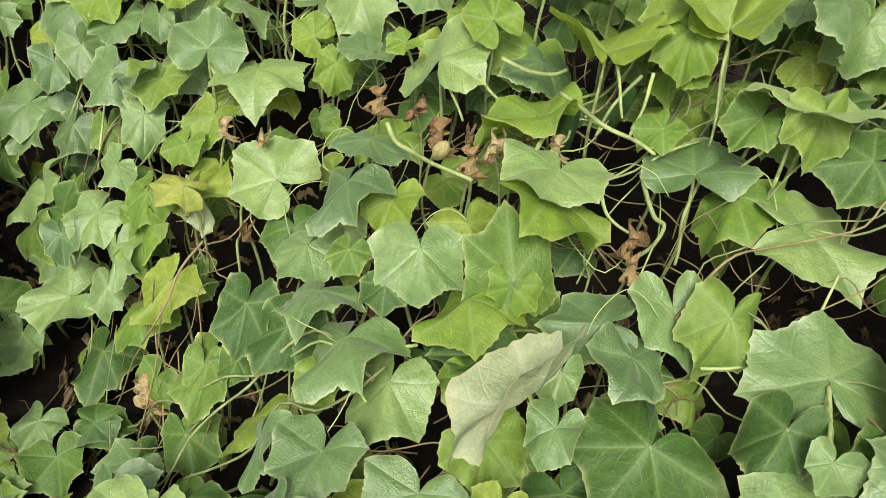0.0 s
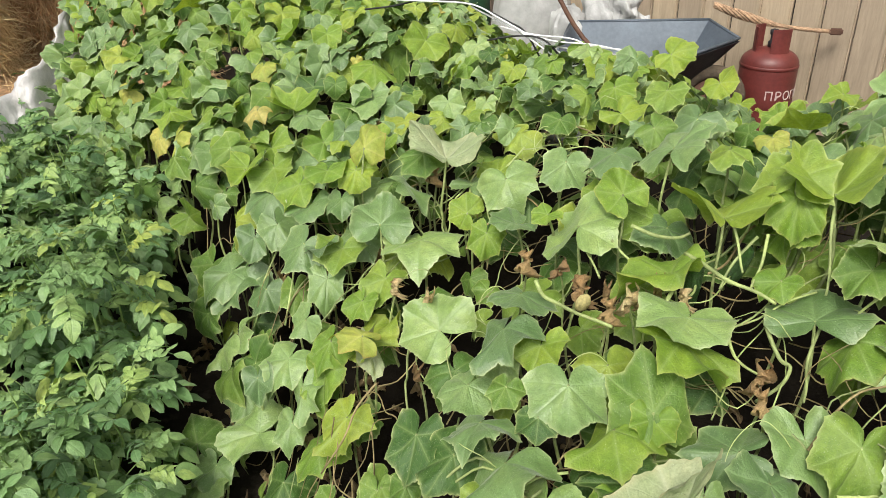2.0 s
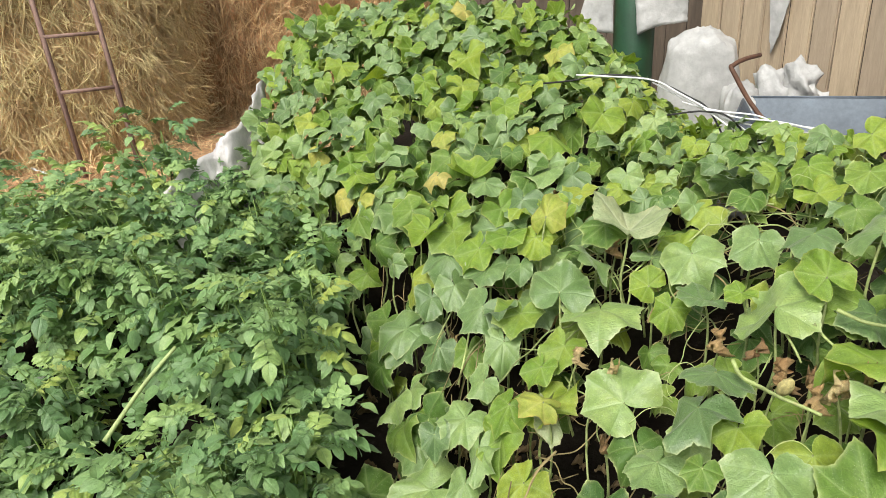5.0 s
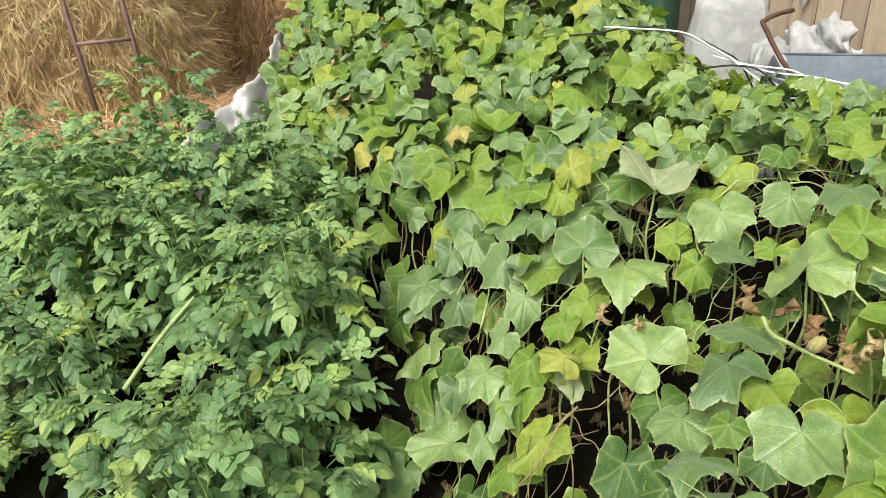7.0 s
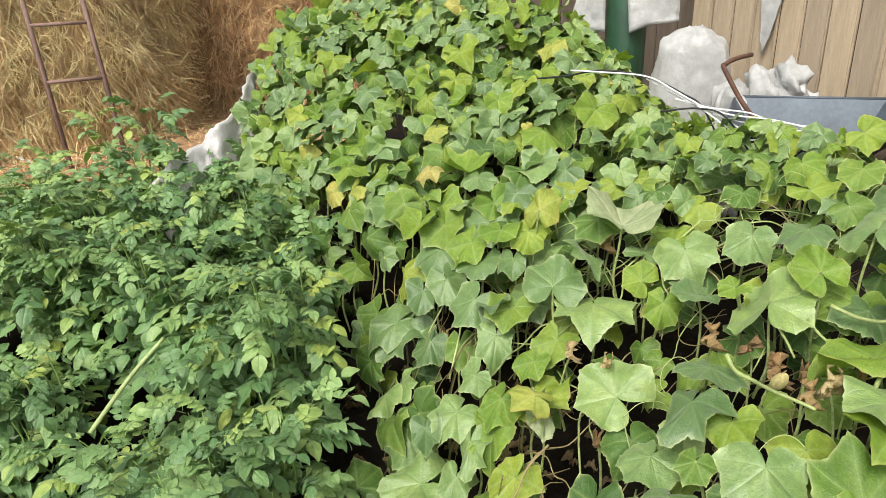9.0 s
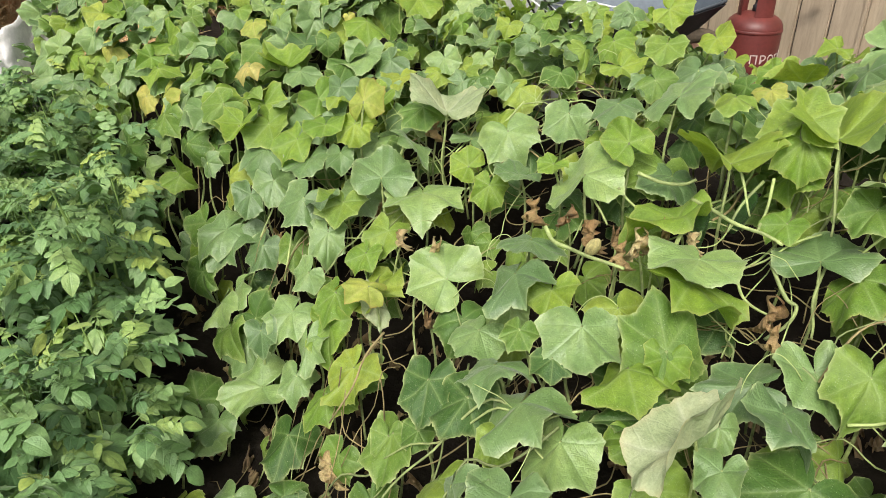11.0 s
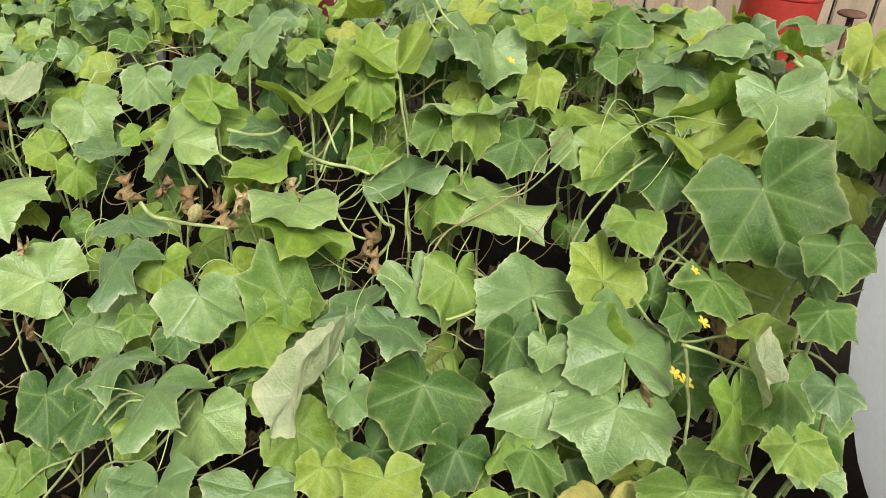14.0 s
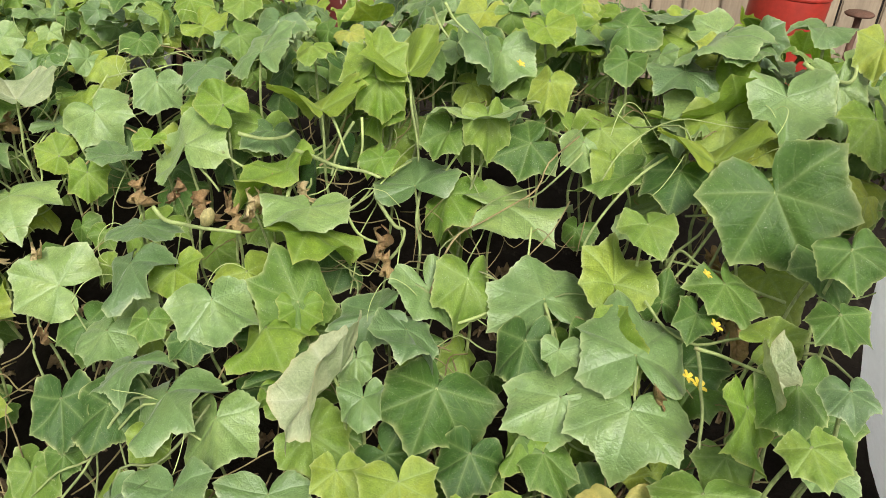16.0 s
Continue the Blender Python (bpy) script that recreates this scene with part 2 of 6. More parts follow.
def lathe(profile, sides=28):
    """Vertices and faces of a turned body from (radius, height) pairs."""
    verts, faces = [], []
    for r, z in profile:
        for k in range(sides):
            a = 2 * math.pi * k / sides
            verts.append((r * math.cos(a), r * math.sin(a), z))
    for i in range(len(profile) - 1):
        for k in range(sides):
            a, b = i * sides + k, i * sides + (k + 1) % sides
            faces.append((a, b, b + sides, a + sides))
    faces.append(tuple(range(sides))[::-1])
    faces.append(tuple(range((len(profile) - 1) * sides, len(profile) * sides)))
    return verts, faces


def box_bm(sx, sy, sz, bevel=0.0, at=(0, 0, 0), bm=None):
    own = bmesh.new()
    bmesh.ops.create_cube(own, size=1.0, matrix=Matrix.Translation(at) @ Matrix.Diagonal((sx, sy, sz, 1)))
    if bevel:
        bmesh.ops.bevel(own, geom=own.edges[:], offset=bevel, segments=2, affect="EDGES")
    return own


def smoothstep(a, b, x):
    t = min(1.0, max(0.0, (x - a) / (b - a)))
    return t * t * (3 - 2 * t)


def nz(x, y, z=0.0, s=1.0):
    return noise.noise(Vector((x * s, y * s, z)))


# ---- the lie of the land ----
FENCE_AT, FENCE_DEG = Vector((0.3, 4.4, 0)), -30.0
FENCE_DIR = Vector((math.cos(radians(FENCE_DEG)), math.sin(radians(FENCE_DEG)), 0))
FENCE_N = Vector((-FENCE_DIR.y, FENCE_DIR.x, 0))


def before_fence(x, y):
    return (FENCE_AT - Vector((x, y, 0))).dot(FENCE_N)


def ground_z(x, y):
    z = 0.16 * smoothstep(1.2, 0.3, before_fence(x, y)) if x > -1.5 else 0.0
    z -= 0.25 * (1 - smoothstep(1.0, 2.0, math.hypot(max(0.0, -0.9 - x), max(0.0, y - 1.2))))
    return z + 0.025 * nz(x, y, 0, 2.1) + 0.012 * nz(x, y, 3, 9.0)


FAR_EDGE = [(2.0, -1.74), (2.2, -2.30), (2.4, -2.62), (2.72, -2.83), (3.12, -3.06), (3.44, -3.18), (4.0, -3.34), (7.0, -3.6)]


def left_edge(y):
    """The x of the cucumber bed's edge beside the potato rows."""
    for (y0, x0), (y1, x1) in zip(FAR_EDGE, FAR_EDGE[1:]):
        if y0 <= y <= y1:
            return x0 + (x1 - x0) * (y - y0) / (y1 - y0)
    return -0.84 - 0.48 * min(max(0, y - 0.8), 0.7) - 1.12 * max(0, y - 1.5) - 0.24 * (1 - smoothstep(0.95, 1.3, y))


CREST = [(-9, 1.27), (-1.3, 1.25), (-0.9, 1.10), (-0.5, 0.97), (0.0, 0.91), (0.30, 0.775), (0.5, 0.79), (0.7, 0.86), (1.1, 0.88), (1.5, 0.83), (1.9, 0.79)]


def crest_z(x):
    for (x0, z0), (x1, z1) in zip(CREST, CREST[1:]):
        if x <= x1:
            return z0 + (z1 - z0) * max(0.0, (x - x0) / (x1 - x0))
    return CREST[-1][1]


def canopy_z(x, y):
    """Height of the top of the cucumber foliage."""
    z = 0.47 + 0.36 * (y - 1.4) + 0.20 * max(x, -0.8) + 0.06 * smoothstep(1.9, 2.3, y)
    z += 0.16 * smoothstep(0.7, 1.4, x) + 0.12 * smoothstep(0.35, 0.9, x) * smoothstep(1.3, 1.8, y)
    z += 0.22 * smoothstep(-0.7, -1.7, x) * smoothstep(2.3, 3.3, y)
    z = min(max(z, 0.30 + 0.03 * x), crest_z(x))
    back = 2.65 + 0.8 * smoothstep(-0.4, -1.6, x)
    z -= 0.55 * max(0.0, y - back)
    z -= (0.36 - 0.28 * smoothstep(2.0, 2.5, y)) * (1 - smoothstep(0.0, 0.55, x - left_edge(y)))
    z -= 0.34 * smoothstep(-0.10, -0.75, x) * smoothstep(1.40, 1.05, y)
    return z + 0.04 * nz(x, y, 1, 2.3)


def ground_sheet():
    near = np.linspace(-7, 7, 200)
    far = np.array([8, 10, 14, 20, 35, 70, 150, 400.0])
    xs = np.concatenate([-far[::-1], near, far])
    n = len(xs)
    verts = [(x, y, ground_z(x, y)) for y in xs for x in xs]
    faces = [(j * n + i, j * n + i + 1, (j + 1) * n + i + 1, (j + 1) * n + i) for j in range(n - 1) for i in range(n - 1)]
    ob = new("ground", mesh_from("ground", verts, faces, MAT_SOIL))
    tagged(ob, "dark crumbly garden soil under the plants", "ground", kind="structure")


ground_sheet()


# ---- leaves ----
VEINS = [-105, -50, 0, 50, 105]
OUTLINE = [(0, 1.06), (7, 0.97), (17, 0.86), (29, 0.795), (40, 0.83), (51, 0.945), (58, 0.86), (70, 0.765), (82, 0.735), (95, 0.77), (105, 0.855), (113, 0.79), (125, 0.73), (140, 0.68), (152, 0.59), (160, 0.46), (168, 0.28), (176, 0.09)]


def leaf_radius(deg):
    a = abs(deg)
    for (a0, r0), (a1, r1) in zip(OUTLINE, OUTLINE[1:]):
        if a <= a1:
            t = (a - a0) / (a1 - a0)
            return r0 + (r1 - r0) * (0.45 * t + 0.55 * t * t * (3 - 2 * t))
    return 0.08


def leaf_mesh(name, mat, seed, fold=0.15, droop=0.2, wave=0.05, curl=0.0, crumple=0.0, lobes=1.0, roll=0.0, width=1.0, bulk=0.22):
    """A broad lobed leaf. Its stalk joins at the origin, the tip points to -y, the top to +z."""
    rng = random.Random(seed)
    degs = []
    stops = [-176, -168, -160, -150, -128] + VEINS + [128, 150, 160, 168, 176]
    for a, b in zip(stops, stops[1:]):
        n = 12 if abs(b - a) > 45 else 4 if abs(b - a) > 15 else 1
        degs += [a + (b - a) * k / n for k in range(n)]
    degs.append(176)
    fr = [0.22, 0.5, 0.78, 0.93, 1.0]
    ph, ph2, k1 = rng.uniform(0, 6.3), rng.uniform(0, 6.3), rng.choice((3, 4, 5))
    skew = rng.uniform(-0.08, 0.08)
    verts, vein, rim, along = [(0, 0, 0)], [0.0], [0.0], [0.0]
    for f in fr:
        for i, d in enumerate(degs):
            t = radians(d)
            r = 0.66 * (0.79 + (leaf_radius(d) - 0.79) * lobes) * (1 + skew * math.sin(t) + 0.04 * math.sin(2 * t + ph2)) if abs(d) < 150 else 0.66 * leaf_radius(d)
            if f == 1.0:
                r *= 1 + (0.011 if i % 2 else -0.011) + rng.uniform(-0.014, 0.014)
            r *= f
            x, y = r * math.sin(t) * width, -r * math.cos(t)
            near = min(abs(d - v) for v in VEINS)
            dist = r * math.sin(radians(min(near, 60)))
            s = r / 0.62
            z = fold * abs(x) - droop * s * s * 0.6 + wave * s * s * math.sin(k1 * t + ph)
            z += 0.30 * dist * (0.25 - dist) / 0.25 * s if dist < 0.25 else 0.0
            z += crumple * s * noise.noise(Vector((x * 5, y * 5, seed * 3.1))) + 0.045 * s * noise.noise(Vector((x * 7, y * 7, seed * 1.7))) + bulk * s * noise.noise(Vector((x * 2.2, y * 2.2, seed * 2.3)))
            z += f ** 6 * (0.013 * math.sin(11 * t + ph2) + 0.016 * math.sin(7 * t + ph))
            if roll:
                x, z = math.sin(x * roll) / roll, z + (1 - math.cos(x * roll)) / roll
            if curl and y < 0:
                u = -y
                y, z = -math.sin(u * curl) / curl, z * math.cos(u * curl) - (1 - math.cos(u * curl)) / curl
            verts.append((x, y, z))
            vein.append(dist)
            rim.append(f * f)
            along.append(max(0.0, r * math.cos(radians(min(near, 60))) - 0.8 * dist))
    n = len(degs)
    faces = [(0, 1 + i, 2 + i) for i in range(n - 1)]
    for j in range(len(fr) - 1):
        for i in range(n - 1):
            a = 1 + j * n + i
            faces.append((a, a + n, a + n + 1, a + 1))
    return mesh_from(name, verts, faces, mat, attrs={"vein": vein, "rim": rim, "along": along})


def leaf_set(name, mat, seed, count, **over):
    rng = random.Random(seed)
    out = []
    for k in range(count):
        kw = dict(fold=rng.uniform(-0.42, 0.25), droop=rng.uniform(0.1, 0.55), wave=rng.uniform(0.04, 0.12), lobes=rng.uniform(0.45, 1.20), curl=rng.choice((0, 0.6, 1.2, 1.9)))
        kw.update(over)
        out.append(leaf_mesh(name, mat, seed + k, **kw))
    return out


LEAVES = leaf_set("cucumber_leaf", MAT_LEAF, 100, 12)
FLATS = leaf_set("flat_cucumber_leaf", MAT_BLUE, 150, 10, curl=0.5, droop=0.20)
OPEN = dict(curl=0.0, bulk=0.20)
PLATES = [m for k in range(12) for m in leaf_set("open_leaf", MAT_BLUE, 1100 + k, 1, fold=(-0.32, 0.26, 0.04, -0.12)[k % 4], droop=0.08 + 0.05 * (k % 4), wave=0.06 + 0.02 * (k % 4), **OPEN)]
PLATES_GREEN = [m for k in range(9) for m in leaf_set("open_leaf", MAT_LEAF, 1150 + k, 1, fold=(-0.34, 0.28, -0.08)[k % 3], droop=0.08 + 0.05 * (k % 4), wave=0.06 + 0.02 * (k % 4), **OPEN)]
PLATES_LIME = [m for k in range(9) for m in leaf_set("open_leaf", MAT_LIME, 1200 + k, 1, fold=(-0.34, 0.34, 0.04)[k % 3], droop=0.08 + 0.04 * (k % 4), wave=0.07 + 0.02 * (k % 4), **OPEN)]
ROLLED = leaf_set("folded_leaf", MAT_PALE, 440, 3, roll=2.6, width=0.8, curl=0.3, droop=0.1, lobes=0.4, fold=0.0)
LIME = leaf_set("young_leaf", MAT_LIME, 200, 6)
CUPPED = leaf_set("cupped_leaf", MAT_LIME, 230, 3, fold=0.55, droop=-0.15, wave=0.08)
UPTURNED = leaf_set("upturned_leaf", MAT_PALE, 470, 2, fold=0.55, droop=-0.15, wave=0.10)
YELLOW = leaf_set("yellow_leaf", MAT_YELLOW, 300, 4, wave=0.12)
BROWN = leaf_set("withered_leaf", MAT_BROWN, 500, 5, crumple=0.7, curl=2.2, wave=0.18, fold=0.1, width=0.8, roll=8.0, lobes=0.1)
SETS = {"green": LEAVES, "flat": FLATS, "lime": LIME, "cup": CUPPED, "upturned": UPTURNED, "yellow": YELLOW, "brown": BROWN, "roll": ROLLED, "open": PLATES, "open_green": PLATES_GREEN, "open_lime": PLATES_LIME}
STALKS = [tube_mesh("leaf_stalk", spline([(0, 0, 0), (0.05 * s, 0.16, -0.25), (0.10 * s, 0.22, -0.6), (0.0, 0.15, -1.0)], 4), 0.022, MAT_STEM, 6, 1.25) for s in (-1.5, -0.5, 0.6, 1.6)]

# The roots of the cucumber bed.
ROOTS = [(-0.3, 1.0), (0.45, 1.05), (1.1, 1.05), (-0.65, 1.75), (0.15, 1.8), (0.85, 1.8), (1.6, 1.9), (-1.2, 2.6), (-0.35, 2.7), (0.5, 2.7), (-2.0, 3.2), (-1.2, 3.6), (-2.3, 4.2), (-3.0, 4.4)]
PLANTS = []
for k, (x, y) in enumerate(ROOTS):
    words = "sprawling green cucumber plant with broad lobed leaves and yellowing edges" if y < 2.2 else "dense light green cucumber plant climbing over a mound"
    PLANTS.append(thing("cucumber_plant", (x, y, ground_z(x, y) - 0.01), words, "plant", "cucumber plants in the bed"))


def plant_at(x, y):
    return min(PLANTS, key=lambda p: (p.location.x - x) ** 2 + (p.location.y - y) ** 2)


def leaf_matrix(at, normal, tip, size, width=1.0):
    n = Vector(normal).normalized()
    y = -(Vector(tip) - n * Vector(tip).dot(n)).normalized()
    x = y.cross(n)
    m = Matrix((x, y, n)).transposed().to_4x4()
    return Matrix.Translation(at) @ m @ Matrix.Diagonal((size * width, size, size, 1))


MASS = []


def join_leaves(name, label, category, source, mat):
    """Leaves deep in the foliage, too many to tell apart, as one mesh."""
    shapes = {}
    verts, faces, vein, rim = [], [], [], []
    for me, m in source:
        if me.name not in shapes:
            co = np.empty(len(me.vertices) * 3)
            me.vertices.foreach_get("co", co)
            va, ra = np.empty(len(me.vertices)), np.empty(len(me.vertices))
            me.attributes["vein"].data.foreach_get("value", va)
            me.attributes["rim"].data.foreach_get("value", ra)
            shapes[me.name] = (co.reshape(-1, 3), [tuple(p.vertices) for p in me.polygons], va.tolist(), ra.tolist())
        co, fs, va, ra = shapes[me.name]
        a = np.array(m)
        o = len(verts)
        verts += (co @ a[:3, :3].T + a[:3, 3]).tolist()
        faces += [tuple(i + o for i in f) for f in fs]
        vein += va
        rim += ra
    tagged(new(name, mesh_from(name, verts, faces, mat, attrs={"vein": vein, "rim": rim})), label, category, kind="stuff")


def cucumber_leaf(x, y, z, size, normal, tip, kind="green", pick=0, stalk=0.0, label="", width=1.0):
    """A leaf on its stalk: place of the joint, span in metres, facing and the way its tip points."""
    p = plant_at(x, y)
    off = Matrix.Translation(-p.location)
    meshes = SETS[kind]
    lf = part("leaf", meshes[pick % len(meshes)], p, label, off @ leaf_matrix((x, y, z), normal, tip, size, width))
    if stalk:
        back = Vector((-tip[0], -tip[1], 0.0))
        yaw = math.atan2(-back.x, back.y) if back.length > 1e-3 else 0.0
        part("stalk", STALKS[pick % 4], p, "", off @ Matrix.Translation((x, y, z)) @ Matrix.Rotation(yaw, 4, "Z") @ Matrix.Diagonal((0.16, stalk, min(0.28, max(stalk, z - ground_z(x, y))), 1)))
    return lf


HERO = []


def hero_leaf(x, y, z, size, normal, tip, kind="green", pick=0, stalk=0.14, label="", width=1.0):
    HERO.append((Vector((x, y, z)) + Vector(tip) * (0.15 * size), size * max(1.0, width), Vector(normal).normalized()))
    kind = {"flat": "open", "green": "open_green", "lime": "open_lime"}.get(kind, kind)
    return cucumber_leaf(x, y, z, size, normal, tip, kind, pick, stalk, label, width)


def over_heroes(p, size, deep):
    """Whether a filling leaf would lie on, or close under, one of the leaves that stand out."""
    for c, span, n in HERO:
        d = Vector(p) - c
        up = d.dot(n)
        if -deep < up < 0.25 and (d - n * up).length < 0.40 * span + 0.34 * size:
            return True
    return False


# Leaves that stand out, one by one.
hero_leaf(-0.084, 1.792, 0.666, 0.251, (-0.31, -0.31, 0.90), (0.10, 0.93, 0.35), "flat", 0, width=0.83)
hero_leaf(0.234, 1.529, 0.605, 0.175, (-0.12, -0.00, 0.99), (-0.19, -0.98, -0.03), "flat", 1, label="cucumber leaf with a whitish bloom on its surface", width=1.28)
hero_leaf(0.228, 1.491, 0.560, 0.229, (0.23, 0.27, 0.93), (0.61, -0.79, 0.08), "lime", 2, width=0.98)
hero_leaf(-0.183, 1.449, 0.529, 0.193, (-0.34, -0.20, 0.92), (-0.28, -0.91, -0.31), "flat", 3, width=0.79)
hero_leaf(0.005, 1.349, 0.482, 0.184, (0.11, -0.44, 0.89), (0.25, -0.86, -0.45), "flat", 4, width=1.00)
hero_leaf(0.195, 1.340, 0.467, 0.230, (0.12, -0.58, 0.80), (-0.32, 0.74, 0.58), "green", 5, width=0.75)
hero_leaf(0.120, 1.302, 0.426, 0.205, (-0.40, 0.12, 0.91), (-0.55, -0.83, -0.13), "lime", 6, width=0.88)
hero_leaf(0.197, 1.332, 0.453, 0.104, (0.09, -0.43, 0.90), (-0.02, -0.90, -0.43), "lime", 7, width=1.00)
hero_leaf(0.372, 1.271, 0.471, 0.177, (-0.20, -0.39, 0.90), (-0.96, -0.09, -0.26), "flat", 8, width=0.81)
hero_leaf(0.495, 1.342, 0.482, 0.184, (0.11, -0.44, 0.89), (0.35, -0.82, -0.45), "flat", 9, width=0.84)
hero_leaf(0.433, 1.212, 0.461, 0.186, (0.51, 0.02, 0.86), (0.48, -0.84, -0.26), "flat", 10, width=0.78)
hero_leaf(0.319, 1.182, 0.417, 0.113, (0.00, -0.55, 0.83), (-0.07, -0.83, -0.55), "flat", 11, width=0.72)
hero_leaf(0.482, 1.075, 0.408, 0.221, (-0.02, -0.38, 0.93), (-0.46, -0.82, -0.34), "green", 12, width=1.08)
hero_leaf(0.272, 1.078, 0.462, 0.317, (-0.61, 0.27, 0.75), (-0.63, -0.74, -0.25), "roll", 13, label="large folded leaf showing its pale downy underside", width=0.72)
hero_leaf(0.178, 1.178, 0.337, 0.151, (-0.11, -0.13, 0.98), (-0.99, 0.14, -0.09), "lime", 14, width=0.79)
hero_leaf(-0.093, 1.193, 0.355, 0.219, (-0.35, 0.04, 0.94), (-0.28, -0.96, -0.06), "flat", 15, width=0.90)
hero_leaf(0.010, 1.147, 0.312, 0.211, (-0.28, -0.29, 0.91), (-0.08, -0.94, -0.33), "flat", 16, width=0.82)
hero_leaf(-0.341, 1.261, 0.302, 0.192, (-0.16, -0.44, 0.88), (0.06, -0.90, -0.44), "green", 17, width=0.72)
hero_leaf(-0.227, 1.219, 0.312, 0.188, (0.02, -0.48, 0.87), (-0.29, -0.84, -0.46), "green", 18, width=0.81)
hero_leaf(-0.175, 1.259, 0.392, 0.157, (-0.31, 0.23, 0.92), (-0.20, -0.96, 0.18), "flat", 19, width=1.00)
hero_leaf(-0.129, 1.125, 0.294, 0.124, (0.15, -0.53, 0.83), (0.08, -0.83, -0.54), "green", 20, width=0.72)
hero_leaf(0.124, 0.967, 0.263, 0.129, (0.03, -0.20, 0.98), (-0.05, -0.98, -0.20), "flat", 21, width=1.45)
hero_leaf(0.381, 0.867, 0.380, 0.133, (0.05, -0.35, 0.94), (0.00, -0.94, -0.35), "green", 22, width=1.11)
hero_leaf(0.266, 0.915, 0.373, 0.110, (-0.01, -0.42, 0.91), (-0.15, -0.90, -0.41), "green", 23, width=0.93)
hero_leaf(0.531, 0.940, 0.353, 0.150, (-0.10, -0.37, 0.92), (-0.49, -0.79, -0.37), "green", 24, width=0.90)
hero_leaf(0.327, 1.059, 0.417, 0.125, (-0.34, -0.28, 0.90), (-0.18, -0.91, -0.36), "flat", 25, width=0.76)
hero_leaf(-0.428, 1.197, 0.148, 0.124, (0.15, -0.53, 0.83), (0.21, -0.81, -0.55), "green", 26, width=0.72)
hero_leaf(-0.348, 1.203, 0.186, 0.103, (0.08, -0.51, 0.86), (-0.01, -0.86, -0.51), "green", 27, width=0.83)
hero_leaf(1.198, 1.173, 0.778, 0.285, (-0.45, -0.65, 0.62), (0.16, -0.74, -0.66), "green", 28, label="big dull green cucumber leaf with a drooping tip", width=0.95)
hero_leaf(1.365, 1.465, 0.865, 0.211, (-0.14, -0.51, 0.85), (-0.24, -0.81, -0.53), "flat", 29, width=0.95)
hero_leaf(1.228, 1.720, 0.842, 0.176, (0.07, -0.16, 0.98), (-0.10, -0.98, -0.15), "flat", 30, width=1.05)
hero_leaf(1.160, 1.361, 0.757, 0.256, (-0.17, -0.01, 0.99), (0.30, 0.95, 0.07), "cup", 31, width=0.88)
hero_leaf(1.326, 1.731, 0.930, 0.206, (-0.31, 0.23, 0.92), (-0.77, -0.62, -0.11), "flat", 32, width=1.06)
hero_leaf(1.365, 1.674, 0.899, 0.140, (-0.09, 0.12, 0.99), (-0.87, -0.50, -0.02), "flat", 33, width=1.02)
hero_leaf(1.507, 1.592, 0.987, 0.136, (-0.05, -0.00, 1.00), (-0.70, -0.71, -0.04), "flat", 34, width=1.08)
hero_leaf(1.478, 1.450, 0.895, 0.205, (-0.36, -0.62, 0.70), (-0.16, -0.70, -0.70), "flat", 35, width=0.72)
hero_leaf(1.470, 1.289, 0.878, 0.175, (0.09, -0.61, 0.79), (-0.09, -0.79, -0.60), "lime", 36, width=0.75)
hero_leaf(1.572, 1.464, 0.981, 0.148, (-0.52, -0.49, 0.71), (-0.42, -0.57, -0.70), "green", 37, width=0.72)
hero_leaf(1.095, 1.822, 0.934, 0.178, (-0.20, -0.39, 0.90), (0.97, 0.03, 0.23), "green", 38, width=0.82)
hero_leaf(0.966, 1.588, 0.750, 0.182, (-0.18, -0.47, 0.87), (0.98, -0.14, 0.13), "green", 39, width=0.95)
hero_leaf(0.920, 1.570, 0.722, 0.136, (-0.23, -0.51, 0.83), (-0.27, -0.78, -0.56), "flat", 40, width=0.82)
hero_leaf(0.788, 1.591, 0.718, 0.158, (-0.27, -0.57, 0.78), (-0.94, -0.04, -0.35), "green", 41, width=0.97)
hero_leaf(0.712, 1.529, 0.579, 0.266, (0.10, -0.08, 0.99), (0.99, 0.09, -0.09), "flat", 42, width=0.83)
hero_leaf(1.195, 1.599, 0.751, 0.135, (-0.38, -0.29, 0.88), (-0.53, -0.71, -0.46), "flat", 43, width=0.81)
hero_leaf(1.306, 1.569, 0.805, 0.263, (-0.54, 0.40, 0.74), (-0.72, 0.24, -0.65), "cup", 44, width=0.99)
hero_leaf(0.650, 1.634, 0.773, 0.215, (0.03, 0.20, 0.98), (0.38, 0.90, -0.20), "flat", 45, width=1.11)
hero_leaf(0.274, 1.781, 0.750, 0.241, (0.03, -0.08, 1.00), (-0.26, 0.96, 0.08), "cup", 46, width=0.93)
hero_leaf(0.432, 1.814, 0.817, 0.185, (0.07, -0.67, 0.74), (-0.05, -0.74, -0.67), "lime", 47, width=0.72)
hero_leaf(0.508, 1.832, 0.824, 0.235, (-0.15, -0.11, 0.98), (0.09, 0.99, 0.13), "cup", 48, width=0.88)
hero_leaf(0.500, 1.623, 0.598, 0.166, (-0.16, -0.19, 0.97), (-0.08, 0.98, 0.18), "flat", 49, width=1.31)
hero_leaf(0.123, 1.966, 0.851, 0.221, (-0.49, -0.14, 0.86), (0.25, 0.92, 0.29), "flat", 50, width=0.89)
hero_leaf(-0.043, 2.038, 0.792, 0.150, (-0.09, -0.22, 0.97), (-0.30, -0.92, -0.24), "flat", 51, width=1.04)
